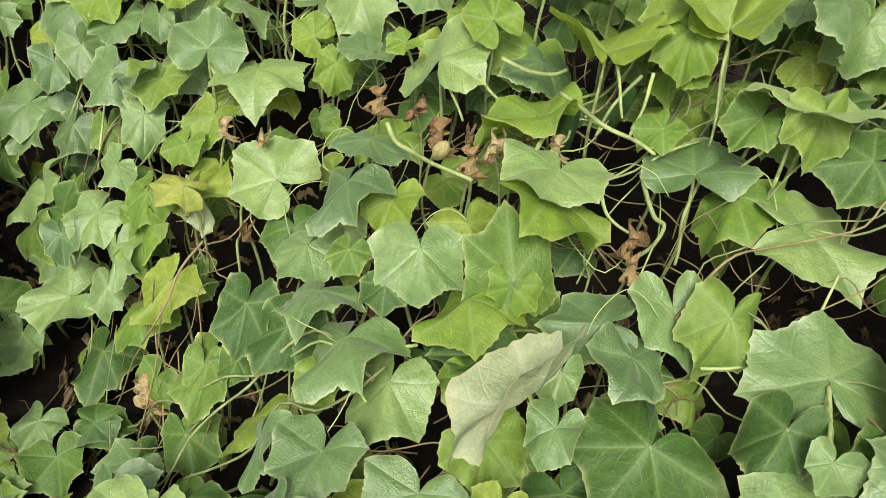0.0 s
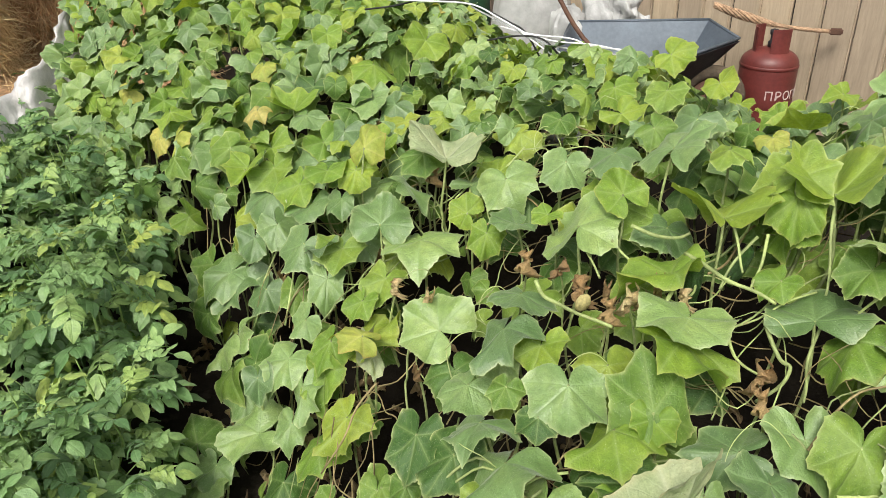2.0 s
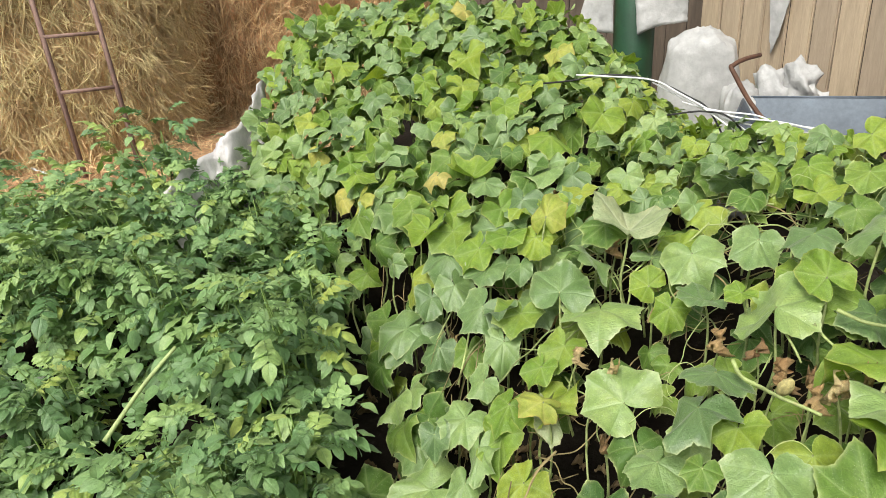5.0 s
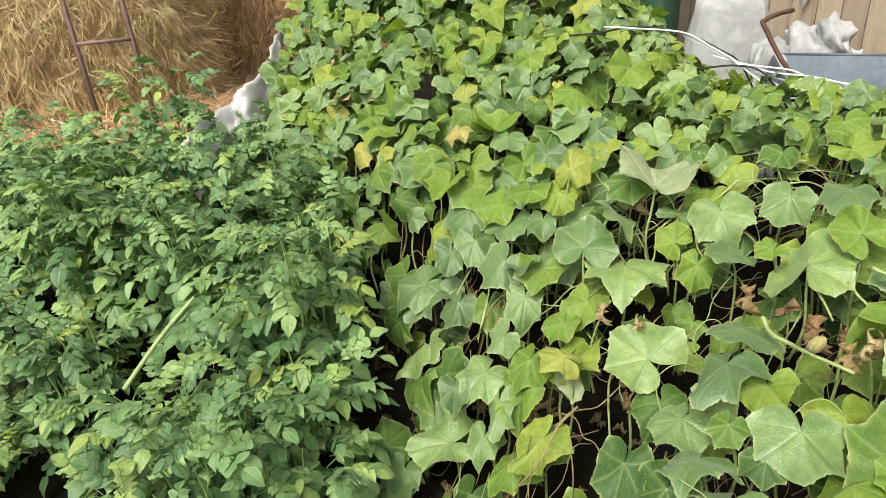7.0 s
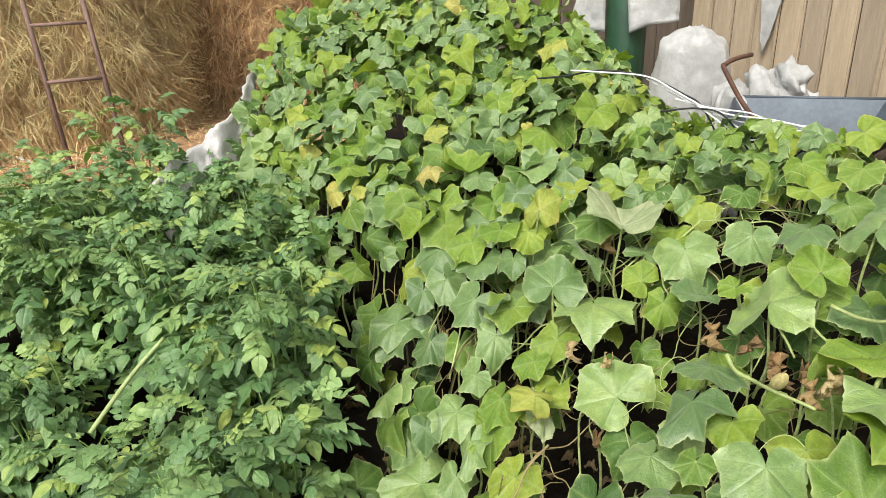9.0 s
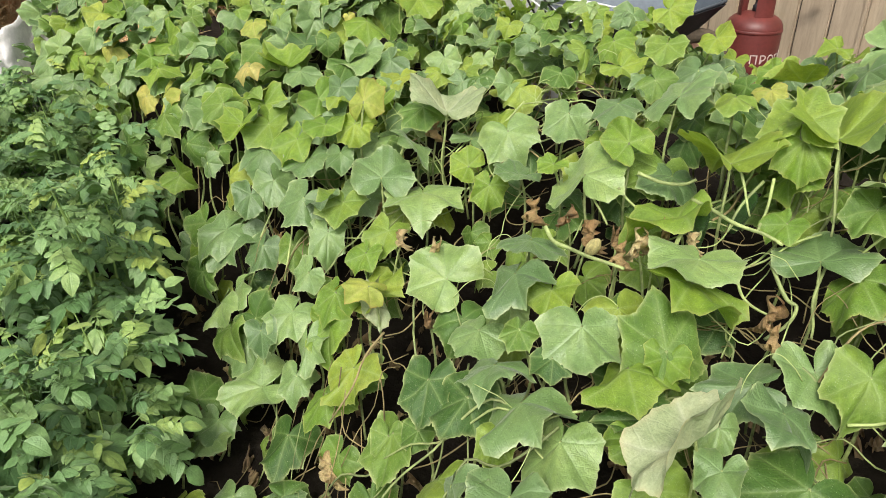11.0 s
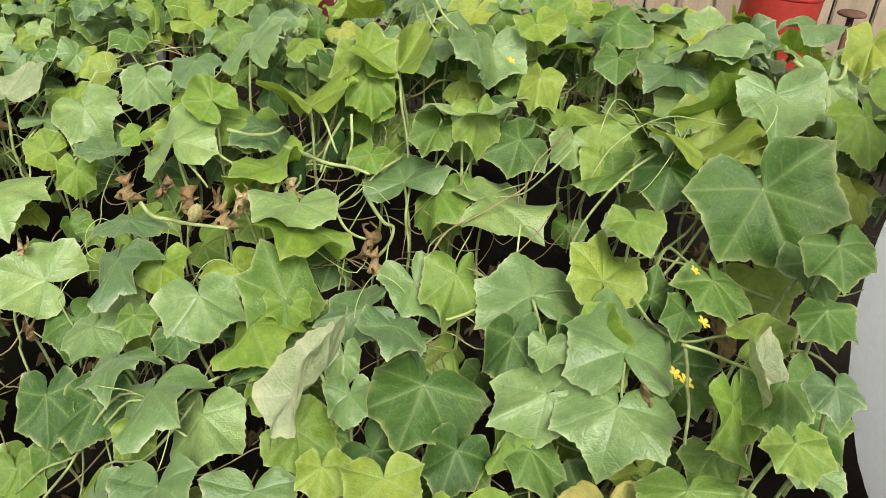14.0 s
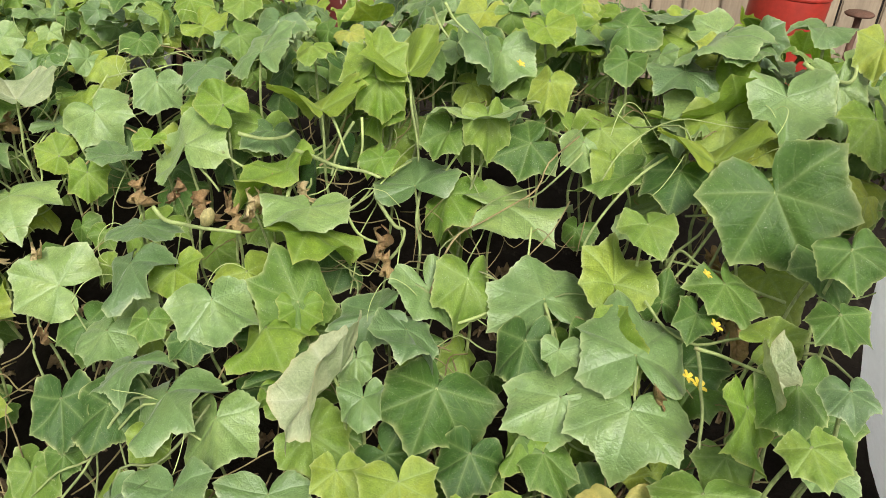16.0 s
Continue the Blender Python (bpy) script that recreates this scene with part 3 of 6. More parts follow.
hero_leaf(-0.186, 2.059, 0.740, 0.167, (0.09, -0.60, 0.80), (-0.04, -0.80, -0.60), "flat", 52, width=0.83)
hero_leaf(-0.437, 2.169, 0.630, 0.155, (0.02, -0.48, 0.87), (0.52, 0.75, 0.40), "lime", 53, width=0.86)
hero_leaf(-0.502, 2.098, 0.608, 0.119, (0.07, -0.16, 0.98), (0.02, 0.99, 0.16), "flat", 54, width=1.15)
hero_leaf(-0.479, 1.996, 0.556, 0.108, (0.21, -0.66, 0.73), (-0.93, 0.11, 0.36), "lime", 55, width=1.16)
hero_leaf(-0.382, 1.904, 0.543, 0.132, (0.26, -0.62, 0.74), (0.04, -0.76, -0.65), "lime", 56, width=0.78)
hero_leaf(-0.284, 1.884, 0.599, 0.144, (0.16, 0.22, 0.96), (-0.65, -0.71, 0.27), "flat", 57, width=0.97)
hero_leaf(-0.178, 1.825, 0.671, 0.085, (0.05, -0.32, 0.95), (-0.60, -0.77, -0.22), "lime", 58, width=0.96)
hero_leaf(0.016, 1.857, 0.745, 0.162, (0.01, -0.66, 0.75), (-0.68, 0.55, 0.49), "lime", 59, width=0.72)
hero_leaf(-0.171, 1.554, 0.572, 0.127, (-0.04, 0.10, 0.99), (-0.19, -0.98, 0.09), "flat", 60, width=1.27)
hero_leaf(0.172, 1.687, 0.623, 0.247, (-0.32, 0.18, 0.93), (-0.95, -0.07, -0.32), "lime", 61, width=0.75)
hero_leaf(0.419, 1.688, 0.651, 0.115, (-0.26, -0.40, 0.88), (-0.56, -0.68, -0.47), "lime", 62, width=0.82)
hero_leaf(0.584, 1.592, 0.585, 0.212, (-0.48, -0.25, 0.84), (-0.39, -0.80, -0.46), "lime", 63, width=0.73)
hero_leaf(0.590, 1.656, 0.728, 0.141, (-0.24, -0.52, 0.82), (-0.49, -0.67, -0.56), "green", 64, width=0.82)
hero_leaf(0.684, 1.624, 0.776, 0.167, (0.13, -0.65, 0.75), (-0.03, -0.76, -0.65), "green", 65, width=0.72)
hero_leaf(0.857, 1.702, 0.837, 0.146, (-0.29, -0.59, 0.75), (-0.38, -0.64, -0.66), "green", 66, width=0.72)
hero_leaf(0.890, 1.892, 0.918, 0.141, (-0.01, -0.32, 0.95), (0.09, -0.94, -0.32), "lime", 67, width=1.01)
hero_leaf(0.420, 1.832, 0.857, 0.191, (-0.20, -0.48, 0.85), (0.25, 0.82, 0.52), "green", 68, width=0.88)
hero_leaf(0.261, 1.911, 0.880, 0.112, (-0.15, -0.05, 0.99), (-0.34, -0.94, -0.10), "green", 69, width=0.98)
hero_leaf(1.071, 1.730, 0.873, 0.117, (-0.34, -0.38, 0.86), (-0.33, -0.81, -0.48), "green", 70, width=1.00)
hero_leaf(0.872, 0.999, 0.525, 0.250, (0.09, -0.33, 0.94), (0.09, 0.94, 0.32), "flat", 71, width=0.96)
hero_leaf(0.743, 1.221, 0.512, 0.210, (-0.01, -0.32, 0.95), (-0.05, 0.95, 0.32), "flat", 72, width=1.08)
hero_leaf(0.891, 1.194, 0.557, 0.190, (0.18, -0.45, 0.88), (0.20, 0.89, 0.41), "green", 73, width=0.88)
hero_leaf(0.585, 1.308, 0.518, 0.197, (0.31, -0.56, 0.77), (-0.21, -0.83, -0.51), "green", 74, width=0.72)
hero_leaf(0.979, 1.133, 0.549, 0.123, (-0.31, -0.52, 0.80), (0.39, 0.70, 0.61), "green", 75, width=0.72)
hero_leaf(1.015, 1.051, 0.573, 0.102, (-0.10, -0.53, 0.84), (-0.50, -0.71, -0.50), "green", 76, width=0.81)
hero_leaf(1.077, 1.078, 0.624, 0.167, (0.13, -0.32, 0.94), (0.05, -0.94, -0.32), "green", 77, width=0.82)
hero_leaf(1.092, 0.919, 0.605, 0.123, (-0.31, -0.52, 0.80), (0.94, -0.04, 0.34), "green", 78, width=0.78)
hero_leaf(0.836, 0.907, 0.470, 0.199, (-0.15, -0.32, 0.94), (-0.49, -0.80, -0.35), "flat", 79, width=1.16)
hero_leaf(0.718, 0.979, 0.447, 0.198, (-0.15, -0.46, 0.87), (-0.93, -0.23, -0.28), "flat", 80, width=0.85)
hero_leaf(1.079, 0.796, 0.607, 0.172, (-0.26, -0.40, 0.88), (-0.32, -0.82, -0.47), "green", 81, width=0.72)
hero_leaf(1.045, 0.831, 0.614, 0.174, (0.28, -0.68, 0.68), (0.10, -0.68, -0.73), "roll", 82, label="folded leaf showing its pale veined underside", width=0.46)
hero_leaf(1.006, 0.811, 0.547, 0.176, (0.45, -0.58, 0.68), (0.02, -0.76, -0.65), "lime", 83, width=0.72)
hero_leaf(0.880, 0.689, 0.484, 0.128, (-0.25, -0.22, 0.94), (-0.37, -0.88, -0.30), "green", 84, width=1.40)
hero_leaf(1.071, 0.674, 0.533, 0.124, (0.22, 0.05, 0.97), (0.01, -1.00, 0.05), "flat", 85, width=0.90)
hero_leaf(0.674, 0.914, 0.362, 0.160, (0.13, -0.32, 0.94), (0.16, -0.93, -0.33), "green", 86, width=0.72)
hero_leaf(0.637, 0.958, 0.369, 0.134, (-0.54, 0.08, 0.84), (-0.57, -0.77, -0.29), "lime", 87, width=0.72)
hero_leaf(1.241, 1.021, 0.692, 0.146, (-0.01, -0.44, 0.90), (0.21, -0.88, -0.43), "green", 88, width=0.84)
hero_leaf(0.732, 1.056, 0.505, 0.087, (-0.10, -0.42, 0.90), (-0.34, -0.84, -0.42), "flat", 89, width=0.95)
hero_leaf(0.677, 1.117, 0.483, 0.175, (-0.31, -0.42, 0.85), (-0.35, -0.78, -0.52), "green", 90, width=0.72)
hero_leaf(0.999, 1.479, 0.669, 0.211, (-0.33, -0.02, 0.95), (-0.95, -0.01, -0.33), "green", 91, width=0.72)
hero_leaf(0.980, 1.517, 0.690, 0.152, (0.38, -0.51, 0.77), (0.06, -0.81, -0.58), "green", 92, width=0.72)
hero_leaf(1.097, 1.416, 0.635, 0.247, (-0.64, 0.14, 0.76), (-0.76, 0.02, -0.64), "flat", 93, width=0.72)
hero_leaf(0.177, 1.242, 0.346, 0.177, (-0.14, -0.22, 0.97), (-0.98, -0.11, -0.17), "green", 94, width=0.72)
hero_leaf(-0.137, 1.328, 0.455, 0.095, (-0.01, -0.42, 0.91), (-0.15, -0.90, -0.41), "green", 95, width=0.87)
hero_leaf(-0.045, 1.286, 0.424, 0.089, (0.09, -0.33, 0.94), (0.15, -0.93, -0.34), "green", 96, width=1.16)
hero_leaf(-0.723, 1.868, 0.535, 0.204, (0.23, -0.44, 0.87), (-0.30, 0.81, 0.50), "flat", 97, width=0.94)
hero_leaf(-0.587, 1.872, 0.502, 0.197, (-0.07, -0.11, 0.99), (0.29, -0.95, -0.08), "flat", 98, width=1.27)
hero_leaf(-0.678, 1.975, 0.633, 0.165, (0.36, 0.35, 0.86), (0.44, 0.76, -0.49), "flat", 99, width=1.04)
hero_leaf(-0.970, 1.987, 0.641, 0.136, (0.00, -0.24, 0.97), (0.28, -0.93, -0.24), "lime", 100, width=1.07)
hero_leaf(-0.875, 2.009, 0.645, 0.137, (0.00, -0.55, 0.83), (0.18, -0.82, -0.54), "lime", 101, width=0.88)
hero_leaf(-0.846, 2.026, 0.720, 0.152, (-0.04, -0.79, 0.61), (-0.12, 0.61, 0.78), "yellow", 102, label="upright curled yellow leaf with a dry brown edge", width=0.72)
hero_leaf(-0.575, 2.069, 0.700, 0.215, (0.09, -0.10, 1.00), (-0.53, 0.84, 0.05), "upturned", 103, label="wilting leaf turned up to show its pale underside", width=1.05)
hero_leaf(-0.663, 2.085, 0.702, 0.153, (0.02, -0.48, 0.87), (-0.41, -0.80, -0.43), "green", 104, width=0.89)
hero_leaf(-1.023, 1.947, 0.527, 0.152, (-0.15, -0.32, 0.94), (0.13, -0.95, -0.30), "flat", 105, width=1.04)
hero_leaf(-0.902, 1.948, 0.564, 0.119, (-0.13, -0.56, 0.82), (0.30, -0.81, -0.51), "flat", 106, width=0.88)
hero_leaf(-1.076, 1.972, 0.583, 0.176, (-0.13, -0.59, 0.80), (-0.18, -0.78, -0.61), "lime", 107, width=0.76)
hero_leaf(-1.151, 1.921, 0.445, 0.193, (0.33, -0.55, 0.77), (0.71, -0.40, -0.58), "flat", 108, width=0.72)
hero_leaf(-1.231, 1.889, 0.392, 0.160, (0.03, -0.62, 0.78), (0.20, -0.76, -0.62), "flat", 109, width=0.73)
hero_leaf(-1.324, 1.848, 0.260, 0.210, (-0.06, -0.46, 0.89), (-0.59, -0.70, -0.40), "flat", 110, width=0.84)
hero_leaf(-1.284, 1.849, 0.256, 0.233, (-0.28, -0.48, 0.83), (-0.38, -0.74, -0.55), "flat", 111, width=0.72)
hero_leaf(-1.152, 1.808, 0.246, 0.163, (0.09, -0.60, 0.80), (-0.03, -0.80, -0.60), "flat", 112, width=0.76)
hero_leaf(-1.016, 1.780, 0.289, 0.148, (0.13, -0.61, 0.78), (0.34, -0.71, -0.61), "green", 113, width=0.74)
hero_leaf(-0.858, 1.741, 0.382, 0.167, (0.26, -0.62, 0.74), (0.24, -0.70, -0.67), "flat", 114, width=0.73)
hero_leaf(-0.642, 1.725, 0.432, 0.144, (-0.06, -0.46, 0.89), (-0.05, -0.89, -0.46), "green", 115, width=0.93)
hero_leaf(-0.681, 1.644, 0.391, 0.127, (-0.14, -0.51, 0.85), (-0.13, -0.84, -0.53), "lime", 116, width=0.75)
hero_leaf(-0.719, 1.511, 0.325, 0.166, (0.02, -0.56, 0.83), (-0.08, -0.83, -0.56), "lime", 117, width=0.76)
hero_leaf(-0.608, 1.499, 0.377, 0.144, (0.25, -0.17, 0.95), (-0.95, -0.25, 0.20), "yellow", 118, label="yellowed cucumber leaf with a dry brown rim", width=0.72)
hero_leaf(-0.644, 1.576, 0.302, 0.196, (-0.40, -0.40, 0.83), (0.66, 0.50, 0.56), "lime", 119, width=0.78)
hero_leaf(-0.608, 1.544, 0.311, 0.166, (-0.33, -0.79, 0.52), (0.34, -0.61, -0.72), "roll", 120, label="curled leaf hanging with its pale underside out", width=0.72)
hero_leaf(-0.393, 1.545, 0.417, 0.198, (0.09, -0.53, 0.84), (-0.94, 0.22, 0.24), "flat", 121, width=1.02)
hero_leaf(-0.856, 1.488, 0.246, 0.170, (-0.02, -0.38, 0.93), (-0.26, -0.89, -0.37), "flat", 122, width=0.86)
hero_leaf(-0.775, 1.424, 0.210, 0.160, (-0.26, -0.66, 0.71), (0.19, -0.75, -0.63), "flat", 123, width=0.72)
hero_leaf(-0.719, 1.462, 0.239, 0.183, (-0.32, -0.70, 0.64), (0.07, -0.69, -0.72), "lime", 124, width=0.72)
hero_leaf(-0.928, 1.422, 0.201, 0.133, (0.09, -0.53, 0.84), (0.42, -0.75, -0.52), "flat", 125, width=0.75)
hero_leaf(-1.148, 1.348, -0.058, 0.171, (0.11, -0.44, 0.89), (-0.63, 0.66, 0.40), "green", 126, width=0.88)
hero_leaf(-0.806, 1.390, 0.092, 0.141, (0.04, -0.52, 0.85), (0.13, -0.84, -0.52), "flat", 127, width=0.74)
hero_leaf(-0.605, 1.374, 0.186, 0.186, (-0.20, -0.48, 0.85), (-0.39, -0.76, -0.52), "lime", 128, width=0.72)
hero_leaf(-0.684, 1.342, 0.096, 0.181, (-0.21, -0.33, 0.92), (-0.29, -0.88, -0.38), "lime", 129, width=0.72)
hero_leaf(-1.113, 1.156, -0.060, 0.137, (-0.13, 0.10, 0.99), (0.14, -0.98, 0.12), "flat", 130, width=1.14)
hero_leaf(-1.074, 1.292, -0.119, 0.164, (-0.28, -0.01, 0.96), (0.17, -0.99, 0.04), "flat", 131, width=1.10)
hero_leaf(-0.806, 1.311, -0.068, 0.204, (-0.08, -0.26, 0.96), (0.03, -0.97, -0.25), "green", 132, width=0.81)
hero_leaf(-0.930, 1.388, 0.019, 0.221, (-0.13, -0.22, 0.97), (-0.84, -0.49, -0.23), "flat", 133, width=0.83)
hero_leaf(-0.418, 1.204, 0.153, 0.222, (-0.38, -0.23, 0.90), (0.04, -0.97, -0.23), "green", 134, width=0.72)
hero_leaf(-0.259, 1.095, 0.156, 0.184, (-0.58, 0.18, 0.80), (-0.05, -0.98, 0.18), "green", 135, width=0.88)
hero_leaf(-0.730, 1.137, -0.115, 0.114, (-0.26, 0.00, 0.96), (0.18, -0.98, 0.05), "flat", 136, width=1.13)
hero_leaf(-0.724, 1.139, -0.116, 0.142, (0.21, -0.34, 0.92), (0.96, 0.26, -0.12), "green", 137, width=0.75)
hero_leaf(-0.550, 1.041, -0.061, 0.137, (0.10, -0.08, 0.99), (-0.27, -0.96, -0.05), "flat", 138, width=1.04)
hero_leaf(-0.777, 1.049, -0.152, 0.153, (0.14, -0.38, 0.91), (0.53, -0.75, -0.40), "green", 139, width=0.91)
hero_leaf(-0.439, 1.100, 0.013, 0.170, (0.12, -0.50, 0.86), (0.50, -0.72, -0.49), "green", 140, width=0.72)
hero_leaf(-0.058, 0.977, 0.294, 0.166, (-0.26, -0.01, 0.97), (-0.09, -1.00, -0.03), "flat", 141, width=1.03)
hero_leaf(-1.054, 1.316, -0.089, 0.154, (-0.02, -0.38, 0.93), (0.28, -0.89, -0.36), "flat", 142, width=0.90)
hero_leaf(-0.899, 1.139, -0.176, 0.131, (0.03, -0.20, 0.98), (0.03, -0.98, -0.20), "flat", 143, width=0.96)
hero_leaf(0.388, 2.496, 0.799, 0.101, (-0.43, -0.43, 0.80), (-0.81, -0.20, -0.55), "lime", 61)
hero_leaf(-1.452, 2.299, 0.711, 0.106, (-0.01, -0.44, 0.90), (-0.03, -0.90, -0.44), "yellow", 130)
hero_leaf(-1.303, 2.323, 0.720, 0.182, (0.00, 0.07, 1.00), (-0.91, 0.41, -0.02), "cup", 131)
hero_leaf(-1.233, 2.302, 0.711, 0.130, (0.03, -0.41, 0.91), (0.08, -0.91, -0.41), "flat", 132)
hero_leaf(0.053, 2.345, 0.900, 0.132, (-0.21, -0.46, 0.86), (-0.09, -0.87, -0.49), "green", 134)
hero_leaf(-0.117, 2.400, 0.882, 0.122, (-0.15, -0.70, 0.70), (0.32, -0.71, -0.63), "lime", 135)
hero_leaf(0.197, 2.559, 0.880, 0.119, (-0.34, -0.57, 0.75), (0.49, -0.78, -0.37), "lime", 136)
hero_leaf(-1.097, 2.610, 0.839, 0.190, (0.37, -0.13, 0.92), (0.51, -0.80, -0.32), "lime", 138)
hero_leaf(-0.949, 2.789, 0.904, 0.183, (0.61, -0.38, 0.70), (-0.07, -0.90, -0.43), "lime", 139)
hero_leaf(-0.516, 2.586, 0.870, 0.091, (0.13, -0.57, 0.81), (-0.11, -0.82, -0.56), "lime", 140)
hero_leaf(-1.878, 2.761, 0.977, 0.140, (0.30, -0.54, 0.79), (0.62, -0.52, -0.59), "flat", 141)
hero_leaf(-1.664, 2.922, 1.086, 0.176, (-0.20, -0.62, 0.76), (0.62, -0.68, -0.39), "lime", 142)
hero_leaf(-1.860, 2.535, 0.821, 0.090, (0.62, -0.51, 0.60), (0.78, 0.39, -0.49), "green", 143)
hero_leaf(-1.563, 2.532, 0.820, 0.122, (-0.12, -0.33, 0.94), (0.39, -0.88, -0.26), "yellow", 144)
hero_leaf(-1.178, 2.620, 0.853, 0.046, (0.48, -0.62, 0.62), (0.60, -0.29, -0.75), "yellow", 145)
hero_leaf(-0.258, 2.261, 0.802, 0.108, (0.22, -0.46, 0.86), (-0.10, -0.89, -0.45), "green", 153)
hero_leaf(0.035, 2.549, 0.964, 0.133, (-0.32, -0.59, 0.74), (0.83, -0.55, -0.08), "lime", 155)
hero_leaf(-0.058, 2.472, 0.924, 0.059, (-0.59, -0.37, 0.72), (-0.32, -0.71, -0.63), "lime", 156)
hero_leaf(0.671, 2.403, 0.919, 0.190, (-0.25, -0.66, 0.71), (0.97, -0.18, 0.17), "flat", 157)
hero_leaf(0.556, 2.535, 0.879, 0.094, (0.19, -0.31, 0.93), (-0.85, -0.53, -0.00), "lime", 160)
hero_leaf(-1.279, 3.084, 1.111, 0.132, (-0.26, -0.51, 0.82), (0.49, -0.80, -0.35), "yellow", 161)
hero_leaf(-1.704, 2.945, 1.099, 0.116, (0.77, -0.16, 0.62), (0.63, 0.01, -0.77), "lime", 162)
hero_leaf(-2.034, 2.679, 0.916, 0.138, (0.04, -0.60, 0.80), (0.08, -0.79, -0.60), "flat", 163)
hero_leaf(-1.819, 2.785, 0.990, 0.132, (0.52, -0.26, 0.81), (0.66, -0.47, -0.58), "lime", 164)
hero_leaf(-0.859, 2.900, 0.939, 0.110, (0.76, -0.28, 0.59), (0.61, -0.04, -0.79), "lime", 165)
hero_leaf(-1.022, 2.771, 0.904, 0.100, (0.42, -0.08, 0.90), (0.67, -0.65, -0.37), "lime", 166)
hero_leaf(-2.359, 2.843, 1.032, 0.159, (0.37, -0.28, 0.89), (0.31, -0.86, -0.40), "lime", 167)
hero_leaf(1.258, 1.516, 0.784, 0.201, (-0.29, -0.49, 0.82), (-0.35, -0.75, -0.56), "green", 170, width=0.95)
hero_leaf(1.323, 1.472, 0.775, 0.163, (-0.30, -0.47, 0.83), (-0.00, -0.87, -0.50), "green", 171, width=0.95)
hero_leaf(1.236, 1.598, 0.803, 0.189, (-0.22, -0.40, 0.89), (-0.49, -0.74, -0.45), "flat", 172, width=1.00)
hero_leaf(1.216, 0.941, 0.785, 0.125, (-0.34, -0.39, 0.86), (-0.20, -0.86, -0.47), "green", 173, width=0.95)
hero_leaf(1.144, 0.835, 0.726, 0.109, (-0.26, -0.28, 0.92), (-0.19, -0.92, -0.34), "green", 174, width=0.90)
hero_leaf(1.070, 0.682, 0.703, 0.088, (-0.25, -0.25, 0.94), (-0.24, -0.92, -0.31), "flat", 175, width=0.90)
hero_leaf(0.984, 0.622, 0.655, 0.100, (-0.22, -0.24, 0.95), (-0.10, -0.96, -0.26), "green", 176, width=0.90)
hero_leaf(1.076, 1.349, 0.745, 0.163, (-0.14, -0.28, 0.95), (-0.51, -0.80, -0.31), "green", 177, width=1.00)
hero_leaf(0.955, 1.216, 0.692, 0.132, (-0.13, -0.27, 0.96), (0.08, -0.96, -0.26), "green", 178, width=0.90)


def in_bed(x, y):
    if x < left_edge(y) + 0.07 * smoothstep(2.2, 1.9, y) or y < 0.35:
        return False
    if before_fence(x, y) < (1.30 if x > -0.6 else 0.6 if x > -1.2 else 0.35):
        return False
    if (x - 1.73) ** 2 + (y - 0.73) ** 2 < 0.54 ** 2 or ((x - 0.342) * 0.709 - (y + 0.053) * 0.705 > -0.03 and math.hypot(x - 0.342, y + 0.053) < 1.62):
        return False
    return x < 1.95


# Places where the foliage has died back and the vines show: x, y, radius.
BALD = [(0.28, 1.70, 0.17), (0.42, 1.62, 0.13), (0.44, 1.42, 0.11), (-0.08, 1.63, 0.13), (-0.30, 1.66, 0.10), (-0.44, 1.44, 0.10), (0.03, 1.19, 0.07), (0.60, 1.42, 0.10), (0.92, 1.32, 0.12), (-0.55, 2.05, 0.12), (-0.20, 2.25, 0.10)]


